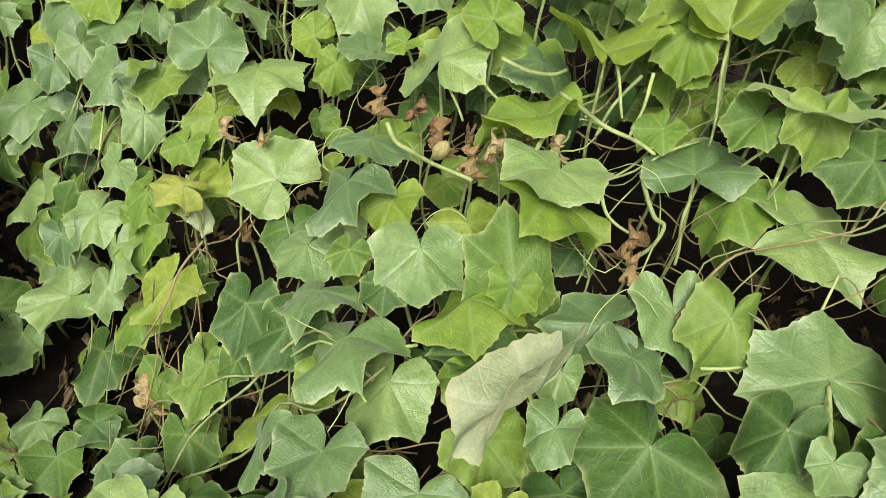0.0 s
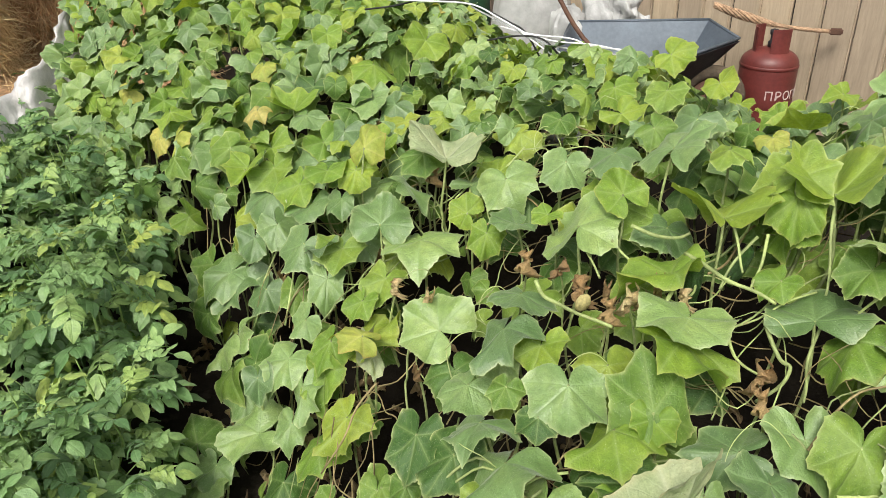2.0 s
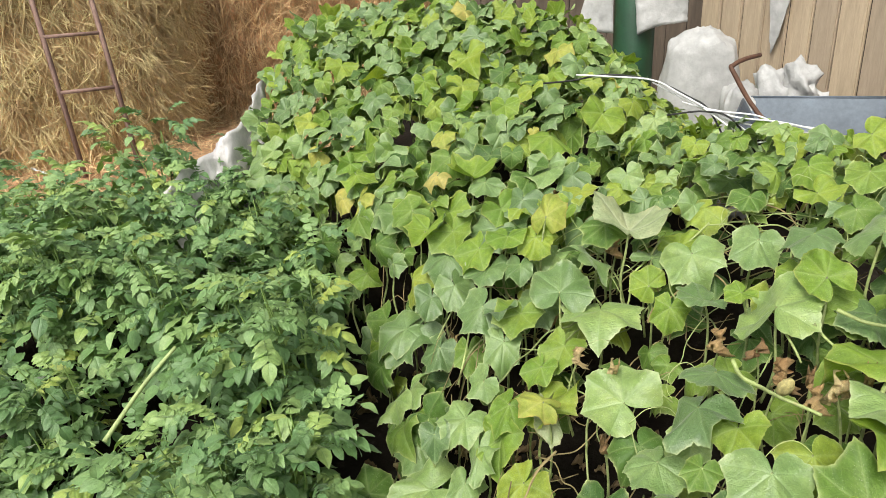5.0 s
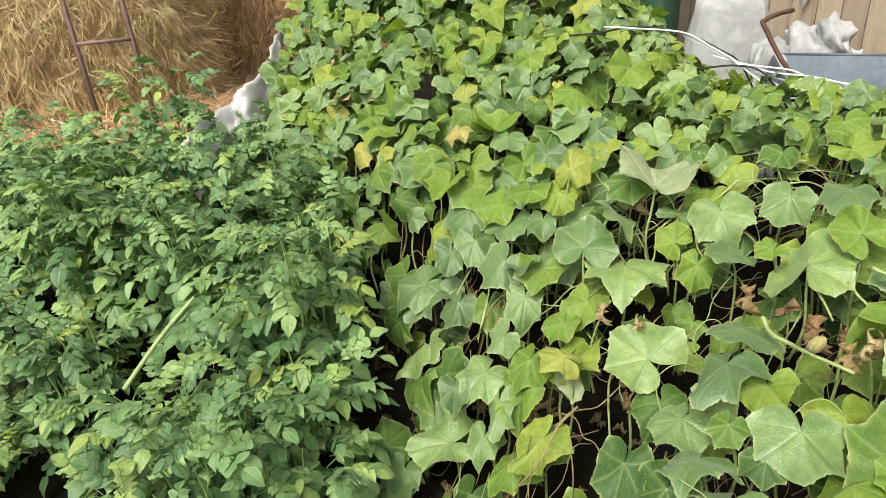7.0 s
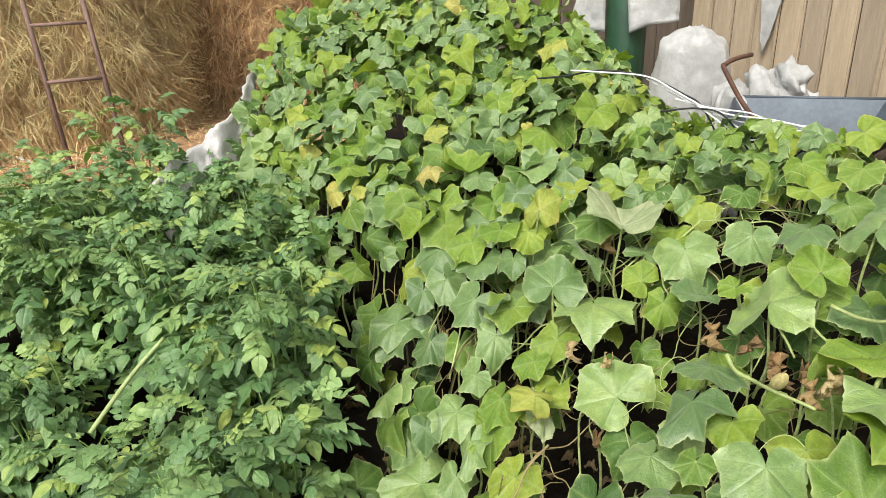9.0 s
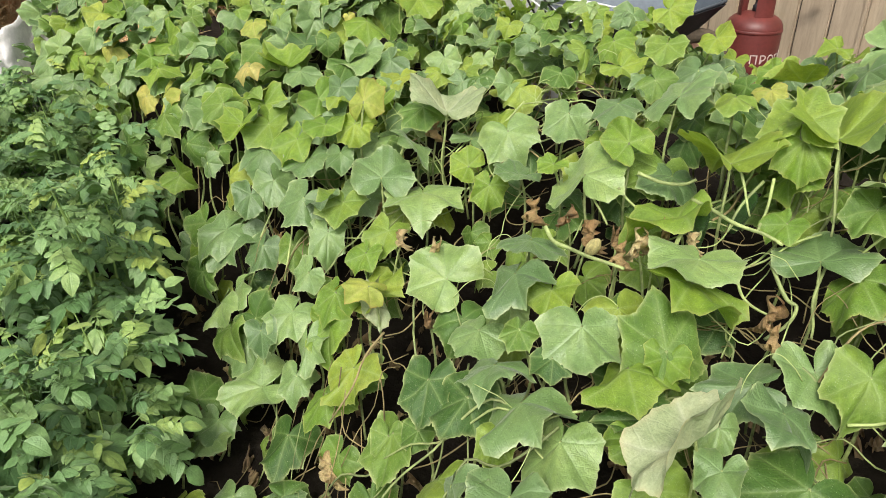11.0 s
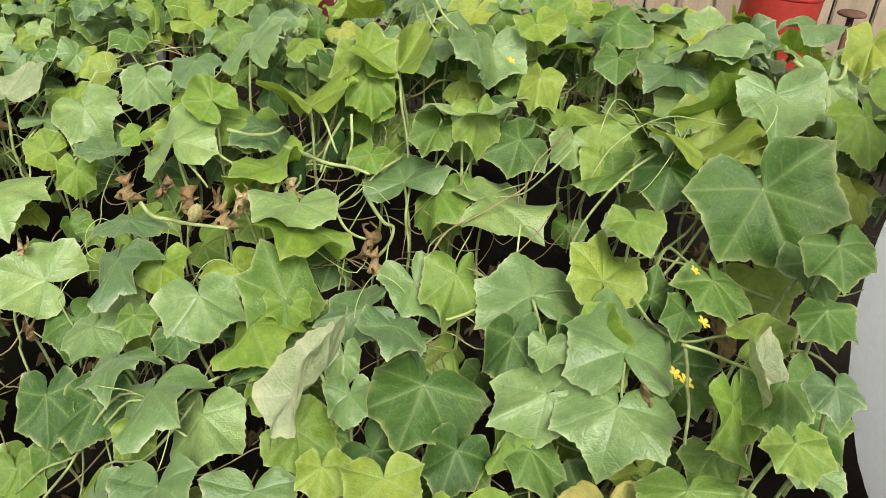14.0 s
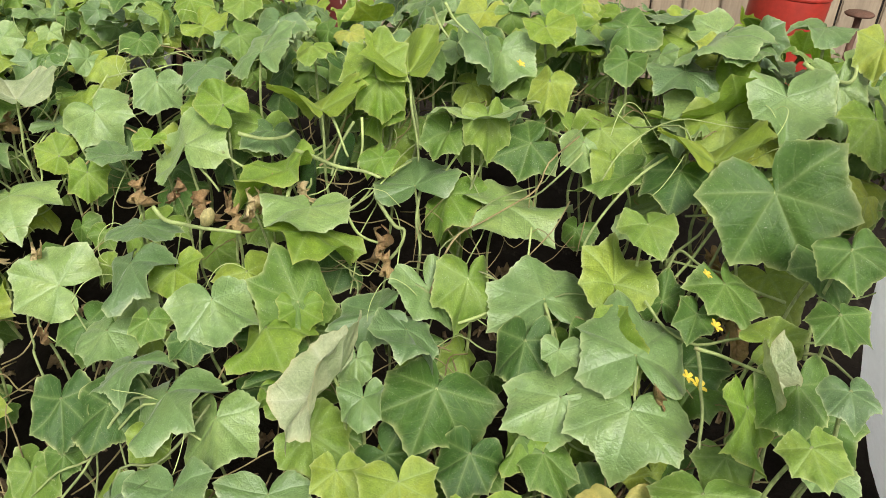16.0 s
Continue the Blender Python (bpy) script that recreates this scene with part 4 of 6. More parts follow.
def scatter_leaves():
    rng = random.Random(7)
    for layer, (step, depth) in enumerate(((0.088, 0.0), (0.135, 0.14), (0.22, 0.26), (0.125, 0.11))):
        y = 0.35
        while y < 5.4:
            x = -3.9
            here = step * (1 - 0.24 * smoothstep(1.8, 3.0, y))
            while x < 2.0:
                px, py = x + rng.uniform(-0.5, 0.5) * step, y + rng.uniform(-0.5, 0.5) * step
                x += here
                if not in_bed(px, py):
                    continue
                far = smoothstep(1.8, 3.0, py)
                if layer in (1, 2) and py > 3.0 or layer == 3 and py < 2.3:
                    continue
                if any((px - b[0]) ** 2 + (py - b[1]) ** 2 < (b[2] * (1.15 if layer == 0 else 0.8)) ** 2 for b in BALD):
                    continue
                z = canopy_z(px, py) - depth * rng.uniform(0.6, 1.3) + rng.uniform(-0.04, 0.03)
                z = max(z, ground_z(px, py) + 0.04)
                size = rng.uniform(0.10, 0.195) * (1 - 0.30 * far - 0.14 * smoothstep(2.0, 2.3, py) * smoothstep(-1.2, -0.7, px) * smoothstep(0.6, 0.2, px)) * (1 - 0.12 * (layer % 3))
                if over_heroes((px, py, z), size, 0.07):
                    continue
                e = 0.01
                gx = (canopy_z(px + e, py) - canopy_z(px - e, py)) / (2 * e)
                gy = (canopy_z(px, py + e) - canopy_z(px, py - e)) / (2 * e)
                n = Vector((-gx * 0.7 + rng.gauss(-0.05, 0.45 + 0.15 * far), -gy * 0.7 + rng.gauss(-0.22, 0.45 + 0.15 * far), 1.0))
                tip = Vector((rng.gauss(0, 0.8), -1.0 + rng.gauss(0, 0.6), -0.5))
                u = rng.random()
                warm = 0.5 + nz(px, py, 9, 1.7)
                kind = "green"
                if u < 0.11 + 0.16 * far * warm:
                    kind = "lime"
                elif u < 0.17 + 0.16 * far * warm:
                    kind = "cup"
                elif u > 0.985:
                    kind = "yellow"
                elif u > 0.95 and layer in (1, 2):
                    kind = "brown"
                elif u > 0.50:
                    kind = "open"
                elif u > 0.36:
                    kind = "open_green"
                if kind == "lime" and rng.random() < 0.6:
                    kind = "open_lime"
                pick = rng.randrange(24)
                if layer and kind != "brown":
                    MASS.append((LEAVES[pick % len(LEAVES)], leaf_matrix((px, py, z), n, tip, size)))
                else:
                    cucumber_leaf(px, py, z, size, n, tip, kind, pick, rng.uniform(0.10, 0.18) if py < 2.3 else 0.0)
            y += here


scatter_leaves()
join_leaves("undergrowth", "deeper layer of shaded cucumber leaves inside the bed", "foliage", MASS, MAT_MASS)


def leaf_litter():
    rng = random.Random(23)
    fallen = []
    while len(fallen) < 420:
        x, y = rng.uniform(-1.9, 1.7), rng.uniform(0.4, 2.4)
        if x < left_edge(y) - 0.35:
            continue
        at = (x, y, ground_z(x, y) + 0.012)
        fallen.append((rng.choice(BROWN), leaf_matrix(at, (rng.gauss(0, 0.3), rng.gauss(0, 0.3), 1), (rng.gauss(0, 1), rng.gauss(0, 1), 0.1), rng.uniform(0.05, 0.10))))
    join_leaves("leaf_litter", "dead brown leaves lying on the soil", "plant litter", fallen, MAT_LITTER)


leaf_litter()


def wander(rng, p, heading, length, step, fall):
    """A wandering line below the top of the foliage."""
    pts = [Vector(p)]
    for _ in range(int(length / step)):
        heading += rng.gauss(0, 0.45)
        q = pts[-1] + Vector((math.cos(heading), math.sin(heading), 0)) * step
        q.z = max(canopy_z(q.x, q.y) - fall + rng.uniform(-0.03, 0.03), ground_z(q.x, q.y) + 0.015)
        if not in_bed(q.x, q.y) and len(pts) > 2:
            break
        pts.append(q)
    return spline(pts, 3)


def vines():
    rng = random.Random(17)
    for k in range(120):
        while True:
            x, y = rng.uniform(-1.3, 1.6), rng.uniform(0.6, 2.7)
            if in_bed(x, y) and (k % 2 or any((x - b[0]) ** 2 + (y - b[1]) ** 2 < (b[2] + 0.08) ** 2 for b in BALD)):
                break
        fall = rng.uniform(0.06, 0.18) if k % 2 else rng.uniform(0.03, 0.14)
        p = plant_at(x, y)
        pts = [q - p.location for q in wander(rng, (x, y, canopy_z(x, y) - fall), rng.uniform(0, 6.28), rng.uniform(0.25, 0.6), 0.07, fall)]
        part("vine", tube_mesh("vine", pts, rng.choice((0.002, 0.0028, 0.0036)), MAT_STEM if k % 14 else MAT_DRY, 6, 0.7), p)
    verts, faces = [], []
    for k in range(700):
        x, y = rng.uniform(-1.6, 1.7), rng.uniform(0.5, 2.8)
        if not in_bed(x, y):
            continue
        fall = rng.uniform(0.10, 0.30)
        tv, tf = tube(wander(rng, (x, y, canopy_z(x, y) - fall), rng.uniform(0, 6.28), 0.22, 0.055, fall), rng.uniform(0.001, 0.0025), 3)
        o = len(verts)
        verts += tv
        faces += [tuple(i + o for i in q) for q in tf]
    for k in range(70):
        x, y = rng.uniform(-0.9, 0.7), rng.uniform(2.0, 2.75)
        if k % 3 == 0:
            x, y = rng.uniform(-0.6, 1.5), rng.uniform(1.0, 2.2)
        if not in_bed(x, y):
            continue
        p = plant_at(x, y)
        turn, bend, at = rng.uniform(0, 6.28), rng.uniform(-0.6, 0.6), Vector((x, y, canopy_z(x, y) - 0.05))
        pts = [at.copy()]
        for i in range(9):
            turn += bend * (0.3 + 0.12 * i)
            at += Vector((0.018 * math.cos(turn), 0.018 * math.sin(turn), 0.020 * math.cos(0.5 * i) + rng.uniform(-0.006, 0.006)))
            pts.append(at.copy())
        part("tendril", tube_mesh("tendril", [q - p.location for q in spline(pts, 3)], 0.0013, MAT_TENDRIL, 5, 0.6), p)
    tagged(new("dry_tangle", mesh_from("dry_tangle", verts, faces, MAT_DRY)), "tangle of thin dry stalks and tendrils under the leaves", "plant litter", kind="stuff")


vines()


# ---- withered bits, flowers and fruit in the bed ----
for x, y, z, size, pick in ((-0.02, 1.57, 0.60, 0.15, 0), (-0.19, 1.70, 0.58, 0.10, 1), (0.03, 1.63, 0.58, 0.10, 2), (0.085, 1.60, 0.58, 0.12, 3), (0.12, 1.62, 0.57, 0.10, 4), (-0.56, 1.64, 0.46, 0.11, 0), (-0.38, 1.37, 0.40, 0.10, 2), (0.39, 1.41, 0.56, 0.12, 3), (0.41, 1.37, 0.53, 0.09, 1), (-0.15, 1.60, 0.52, 0.09, 4), (0.90, 0.93, 0.47, 0.12, 2), (-0.62, 2.1, 0.62, 0.09, 1), (0.15, 1.66, 0.60, 0.12, 2), (0.22, 1.63, 0.59, 0.11, 0), (-0.10, 1.66, 0.60, 0.12, 4), (0.06, 1.55, 0.57, 0.10, 1), (-0.45, 1.60, 0.47, 0.10, 3)):
    cucumber_leaf(x, y, z, size * (0.95 if pick % 2 else 0.7), (0.5 * (pick - 2), -0.9, 0.3), (0.3 * (2 - pick), -0.3, -1.0), "brown", pick, 0.10, "withered brown leaf hanging dead on its stalk")


bud_at = plant_at(-0.01, 1.55)
bud_v, bud_f = lathe([(0.1, -1.0), (0.55, -0.75), (0.85, -0.2), (0.8, 0.35), (0.45, 0.8), (0.1, 1.0)], 12)
part("withered_flower", mesh_from("withered_flower", bud_v, bud_f, plain("pale_yellow_husk", (0.60, 0.52, 0.22), 0.8, vary=0.3, scale=3, relief=0.6)), bud_at, "pale yellow shrivelled bud", Matrix.Translation(Vector((-0.012, 1.545, 0.585)) - bud_at.location) @ pose(0, 0, 0, 20, 25, 0) @ Matrix.Diagonal((0.02, 0.02, 0.034, 1)))


def flower_mesh(petals, spread, mat):
    verts, faces = [], []
    for k in range(petals):
        a = 2 * math.pi * k / petals
        d, q = Vector((math.cos(a), math.sin(a), 0)), Vector((-math.sin(a), math.cos(a), 0))
        o = len(verts)
        for s, w, z in ((0.08, 0.10, 0.0), (0.5, 0.30, 0.25), (0.85, 0.24, 0.32), (1.0, 0.03, 0.28)):
            for e in (-1, 0, 1):
                verts.append(d * s * spread + q * (w * e) + Vector((0, 0, z + 0.05 * abs(e))))
        for i in range(3):
            for e in range(2):
                b = o + 3 * i + e
                faces.append((b, b + 1, b + 4, b + 3))
    return mesh_from("flower", verts, faces, mat)


FLOWER = flower_mesh(5, 1.0, MAT_FLOWER)
for x, y, z, r in ((1.012, 0.977, 0.60, 0.016), (0.953, 0.892, 0.53, 0.018), (0.936, 0.908, 0.54, 0.015), (1.031, 1.08, 0.65, 0.013), (0.793, 1.767, 0.86, 0.014), (-1.75, 2.75, 0.86, 0.016)):
    p = plant_at(x, y)
    part("flower", FLOWER, p, "small yellow cucumber flower", pose(x - p.location.x, y - p.location.y, z - p.location.z, 30, 10, 40 * x) @ Matrix.Scale(r, 4))


def cucumber_fruit(x, y, z, length, turn):
    v, f = lathe([(0.05, -0.5), (0.09, -0.47), (0.12, -0.35), (0.135, 0.0), (0.12, 0.35), (0.07, 0.48), (0.02, 0.5)], 14)
    me = mesh_from("cucumber", [Vector(q) * (1 + 0.06 * noise.noise(Vector(q) * 14)) for q in v], f, MAT_FRUIT)
    p = plant_at(x, y)
    part("cucumber", me, p, "dark green warty cucumber hanging on the vine", pose(x - p.location.x, y - p.location.y, z - p.location.z, 20, 0, turn) @ Matrix.Scale(length, 4))


MAT_FRUIT = plain("warty_green_rind", (0.05, 0.13, 0.025), 0.4, vary=0.4, scale=20, grain=90, relief=0.8)
cucumber_fruit(0.225, 1.77, 0.56, 0.17, 10)
cucumber_fruit(0.33, 1.83, 0.60, 0.14, 50)

# Thick pale vines that show where the leaves have gone.
for pts in (((0.991, 0.983, 0.548), (0.949, 0.869, 0.526), (0.892, 0.753, 0.524)),
            ((0.979, 0.974, 0.554), (1.024, 0.945, 0.555), (1.045, 0.831, 0.605)),
            ((0.513, 1.635, 0.582), (0.495, 1.552, 0.514), (0.491, 1.457, 0.498)),
            ((0.512, 1.829, 0.817), (0.507, 1.741, 0.742), (0.506, 1.647, 0.650)),
            ((0.644, 1.654, 0.765), (0.625, 1.621, 0.704), (0.588, 1.629, 0.631)),
            ((0.054, 1.781, 0.700), (0.116, 1.781, 0.681), (0.175, 1.775, 0.689), (0.201, 1.781, 0.703)),
            ((0.202, 1.747, 0.660), (0.289, 1.666, 0.655), (0.372, 1.631, 0.645), (0.417, 1.624, 0.623)),
            ((0.290, 1.768, 0.755), (0.314, 1.732, 0.704), (0.335, 1.675, 0.666)),
            ((0.377, 1.753, 0.737), (0.373, 1.722, 0.664), (0.356, 1.661, 0.639)),
            ((0.355, 1.753, 0.723), (0.315, 1.702, 0.676), (0.290, 1.643, 0.634)),
            ((-0.142, 1.574, 0.609), (-0.100, 1.535, 0.587), (-0.015, 1.487, 0.591), (0.079, 1.458, 0.587)),
            ((1.161, 1.348, 0.745), (1.117, 1.258, 0.689), (1.110, 1.175, 0.696)),
            ((1.164, 1.336, 0.747), (1.164, 1.281, 0.741), (1.165, 1.227, 0.732)),
            ((0.574, 1.869, 0.988), (0.588, 1.855, 0.949), (0.609, 1.836, 0.915)),
            ((0.604, 1.871, 0.995), (0.626, 1.855, 0.956), (0.662, 1.841, 0.927)),
            ((0.010, 1.767, 0.654), (0.041, 1.760, 0.626), (0.076, 1.753, 0.602)),
            ((-0.082, 1.803, 0.641), (-0.043, 1.733, 0.615), (0.002, 1.676, 0.586)),
            ((1.428, 1.535, 0.919), (1.462, 1.471, 0.898), (1.499, 1.438, 0.904), (1.552, 1.518, 0.978)),
            ((0.398, 1.626, 0.577), (0.438, 1.560, 0.521), (0.462, 1.542, 0.505), (0.405, 1.441, 0.473)),
            ((0.741, 1.211, 0.509), (0.737, 1.143, 0.502), (0.730, 1.064, 0.509)),
            ((0.871, 0.983, 0.516), (0.859, 0.956, 0.498), (0.849, 0.934, 0.482)),
            ((0.200, 1.696, 0.617), (0.175, 1.557, 0.596), (0.201, 1.527, 0.572), (0.254, 1.524, 0.562)),
            ((0.323, 1.550, 0.559), (0.351, 1.535, 0.517), (0.417, 1.518, 0.490)),
            ((1.016, 1.215, 0.563), (1.040, 1.219, 0.619), (1.060, 1.148, 0.620))):
    p = plant_at(pts[0][0], pts[0][1])
    part("vine", tube_mesh("vine", [q - p.location + Vector((0.012 * nz(q.x, q.y, 3, 9), 0.012 * nz(q.x, q.y, 7, 9), 0.016 * nz(q.x, q.y, 11, 8))) for q in spline(pts, 7)], (0.0056 - 0.0014 * (len(pts) % 2)), MAT_STEM, 8, 0.7), p, "thick pale green hairy vine")

rods = thing("garden_stake", (1.39, 1.5, ground_z(1.39, 1.5)), "thin dark steel stakes among the cucumber leaves", "stake")
part("stake", tube_mesh("stake", [(-0.02, -0.02, 0), (0.0, 0.0, 1.0)], 0.0036, plain("blackened_steel", (0.05, 0.045, 0.04), 0.6, metal=0.3), 8), rods)
part("stake", tube_mesh("stake", [(0.14, 0.05, 0), (0.08, 0.05, 0.98)], 0.0036, plain("black_steel", (0.02, 0.02, 0.02), 0.6, metal=0.3), 8), rods)


# ---- potato rows ----
def leaflet(verts, faces, vein, rim, at, d, length, width, rng, tilt):
    """Adds one pointed oval leaflet to the lists."""
    d = Vector(d).normalized()
    side = d.cross(Vector((0, 0, 1))).normalized()
    up = side.cross(d)
    base = len(verts)
    cup = rng.uniform(-0.22, 0.34)
    for s, w in ((0.0, 0.08), (0.13, 0.70), (0.36, 1.0), (0.62, 0.86), (0.85, 0.46), (1.0, 0.03)):
        for q in (-1, 0, 1):
            h = cup * abs(q) * w * width - tilt * s * s * length
            p = Vector(at) + d * (s * length) + side * (q * w * width * 0.5) + up * (h + rng.uniform(-0.028, 0.028) * (q != 0))
            verts.append(p)
            vein.append(abs(q) * w * width * 0.5)
            rim.append(abs(q))
    for i in range(5):
        for q in range(2):
            a = base + i * 3 + q
            faces.append((a, a + 1, a + 4, a + 3))


def potato_leaf_mesh(seed):
    """A compound leaf 1 long along +y that arches down, with paired leaflets and an end leaflet."""
    rng = random.Random(seed)
    verts, faces, vein, rim = [], [], [], []
    arch = rng.uniform(0.25, 0.6)

    def axis(s):
        return Vector((0.05 * math.sin(s * 3 + seed), s, 0.35 * s - arch * s * s))
    tv, tf = tube([axis(s / 5) for s in range(6)], 0.012, 4, 0.6)
    verts += tv
    faces += tf
    vein += [0.0] * len(tv)
    rim += [0.0] * len(tv)
    for s, size in ((0.28, 0.22), (0.46, 0.30), (0.64, 0.35), (0.82, 0.36)):
        for q in (-1, 1):
            d = Vector((q * 0.9, 0.45 + rng.uniform(-0.2, 0.2), rng.uniform(-0.15, 0.25)))
            leaflet(verts, faces, vein, rim, axis(s), d, size * rng.uniform(0.85, 1.1), size * rng.uniform(0.64, 0.80), rng, rng.uniform(0.1, 0.7))
        if s < 0.8:
            leaflet(verts, faces, vein, rim, axis(s + 0.09), (rng.choice((-1, 1)), 0.2, 0.1), 0.10, 0.08, rng, 0.2)
    leaflet(verts, faces, vein, rim, axis(1.0), (0, 1, -0.4), 0.46, 0.34, rng, 0.4)
    return mesh_from("potato_leaf", verts, faces, MAT_POTATO, attrs={"vein": vein, "rim": rim})


POTATO_LEAVES = [potato_leaf_mesh(600 + k) for k in range(8)]
POTATO_STEMS = [tube_mesh("potato_stem", spline([(0, 0, 0), (b * 0.3, 0.05, 0.35), (b, 0.1, 0.7), (b * 1.3, 0.0, 1.0)], 4), 0.025, MAT_PSTEM, 6, 0.15) for b in (-0.25, 0.0, 0.2)]


def potato_plant(x, y, height, seed, spread=0.26, stems=6):
    rng = random.Random(seed)
    z0 = ground_z(x, y) - 0.01
    p = thing("potato_plant", (x, y, z0), "bushy dark green potato plant with small compound leaves in a row", "plant", "potato plants in rows")
    low = 0.48 if height < 0.6 else 0.36
    for s in range(stems):
        a = 2 * math.pi * (s + rng.uniform(0, 0.6)) / stems
        lean = rng.uniform(0.25, 0.95) * spread
        h = height * rng.uniform(0.82, 1.08)
        tipx, tipy = lean * math.cos(a), lean * math.sin(a)
        part("stem", POTATO_STEMS[s % 3], p, "", Matrix(((0.35, 0, tipx, tipx * 0.05), (0, 0.35, tipy, tipy * 0.05), (0, 0, h * 0.9, 0), (0, 0, 0, 1))))
        count = 13 if height > 0.6 else 9
        for k in range(count):
            f = low + (1 - low) * k / (count - 1)
            at = Vector((tipx * f, tipy * f, h * f))
            yaw = rng.uniform(0, 360) if k < count - 2 else math.degrees(a) - 90 + rng.gauss(0, 50)
            size = rng.uniform(0.11, 0.17) * (1.08 - 0.35 * max(0, f - 0.6) / 0.4)
            m = Matrix.Translation(at) @ pose(0, 0, 0, rng.uniform(-38, 20) + (34 if f > 0.9 else 0), rng.uniform(-18, 18), yaw) @ Matrix.Scale(size, 4)
            part("leaf", rng.choice(POTATO_LEAVES), p, "", m)
    return p


def potato_top(x, y):
    """Height of the top of the potato foliage: low in front, then a tall bank, lower again towards the hay."""
    return 0.12 + 0.54 * smoothstep(0.85, 1.45, y) - 0.10 * smoothstep(1.9, 2.5, y - 0.25 * (x + 1.7))


def potato_rows():
    rng = random.Random(11)
    y = 0.15
    n = 0
    while y < 3.3:
        x = left_edge(y) - 0.44 + 0.26 * smoothstep(1.5, 2.2, y)
        while x > -4.7:
            px, py = x + rng.uniform(-0.08, 0.08), y + rng.uniform(-0.08, 0.08)
            x -= 0.31
            if py > 0.46 * (px + 3.9) + 1.95 or py < -0.45 - 0.4 * px:
                continue
            if py < 0.75 and n % 2:
                n += 1
                continue
            potato_plant(px, py, potato_top(px, py) - ground_z(px, py) + rng.uniform(-0.13, 0.07), 1000 + n, spread=0.22, stems=4 if py < 1.3 else 5)
            n += 1
        y += 0.30
    for x, y, h in ((-3.15, 2.22, 0.84), (-2.78, 2.32, 0.62), (-3.02, 2.62, 0.47), (-3.12, 2.86, 0.48), (-3.22, 3.10, 0.52), (-2.66, 2.58, 0.60), (-2.95, 2.12, 0.60), (-1.28, 0.72, 0.34), (-1.12, 0.52, 0.24), (-1.40, 0.92, 0.36), (-1.36, 1.16, 0.30), (-1.28, 1.02, 0.22), (-1.22, 0.88, 0.16)):
        potato_plant(x, y, h - min(0.0, ground_z(x, y)), 1500 + int(-100 * x), 0.3, 6)


potato_rows()


# A snapped pale stem lies over the potato leaves; a few white flowers stand above them.
p = thing("broken_stem", (-1.86, 1.10, 0.27), "snapped pale green potato stem leaning on the foliage", "plant stem")
part("stem", tube_mesh("stem", spline([(0.0, -0.17, -0.11), (0.0, 0.0, 0.0), (0.012, 0.14, 0.08)], 6), 0.008, plain("pale_stem_skin", (0.34, 0.42, 0.17), 0.6), 8, 0.8), p)
WHITE_FLOWER = flower_mesh(5, 1.0, MAT_WHITEPETAL)
for x, y, z in ((-1.568, 0.814, 0.17), (-2.245, 0.974, 0.25), (-1.977, 0.766, 0.20), (-3.597, 1.834, 0.60), (-3.50, 1.822, 0.60), (-3.025, 2.142, 0.64)):
    q = min((o for o in scene.objects if o.name.startswith("potato_plant")), key=lambda o: (o.location.x - x) ** 2 + (o.location.y - y) ** 2)
    part("flower", WHITE_FLOWER, q, "small white potato flower", pose(x - q.location.x, y - q.location.y, z - q.location.z, 35, 0, 60 * x) @ Matrix.Scale(0.022, 4))


# ---- fence and what stands before it ----
MAT_BOARD = plain("beige_painted_board", (0.41, 0.325, 0.228), 0.7, per_piece=0.16, vary=0.22, scale=3, grain=26, relief=0.35, stretch=(3.0, 3.0, 0.35), stain=(0.36, 0.31, 0.27), stain_at=0.65)
MAT_DARKWOOD = plain("old_dark_timber", (0.10, 0.075, 0.055), 0.85, vary=0.4, scale=4, grain=30, relief=0.5, stretch=(3, 3, 0.3))
MAT_RED = plain("dull_red_enamel", (0.135, 0.028, 0.024), 0.45, vary=0.3, scale=9, grain=60, relief=0.08, stain=(0.10, 0.05, 0.035), stain_at=0.66)
MAT_BRIGHTRED = plain("chipped_red_enamel", (0.36, 0.03, 0.018), 0.42, vary=0.22, scale=6, grain=50, relief=0.08, stain=(0.05, 0.025, 0.02), stain_at=0.68)
MAT_STEEL = plain("dull_galvanised_steel", (0.10, 0.122, 0.15), 0.55, metal=0.25, vary=0.2, scale=5, grain=50, relief=0.08)
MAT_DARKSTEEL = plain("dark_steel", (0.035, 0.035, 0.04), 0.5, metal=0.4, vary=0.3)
MAT_RUST = plain("rusty_brown_steel", (0.13, 0.065, 0.042), 0.75, metal=0.2, vary=0.35, relief=0.4)
MAT_WHITE = plain("white_woven_sacking", (0.42, 0.42, 0.412), 0.55, vary=0.10, scale=7, grain=14, relief=0.3, deep=0.03)
MAT_FILM = plain("dusty_white_film", (0.80, 0.77, 0.76), 0.5, vary=0.14, scale=4, grain=60, relief=0.2)
MAT_TANK = plain("white_plastic_skin", (0.95, 0.955, 0.96), 0.5, vary=0.02, scale=3, grain=60, relief=0.05)


def milky(mat, share):
    """Thin white plastic that lets daylight glow through its wall."""
    nt, ln = mat.node_tree.nodes, mat.node_tree.links
    trans = nt.new("ShaderNodeBsdfTranslucent")
    trans.inputs[0].default_value = (0.93, 0.94, 0.95, 1)
    both = nt.new("ShaderNodeMixShader")
    both.inputs[0].default_value = share
    ln.new(nt["Principled BSDF"].outputs[0], both.inputs[1])
    ln.new(trans.outputs[0], both.inputs[2])
    ln.new(both.outputs[0], nt["Material Output"].inputs[0])


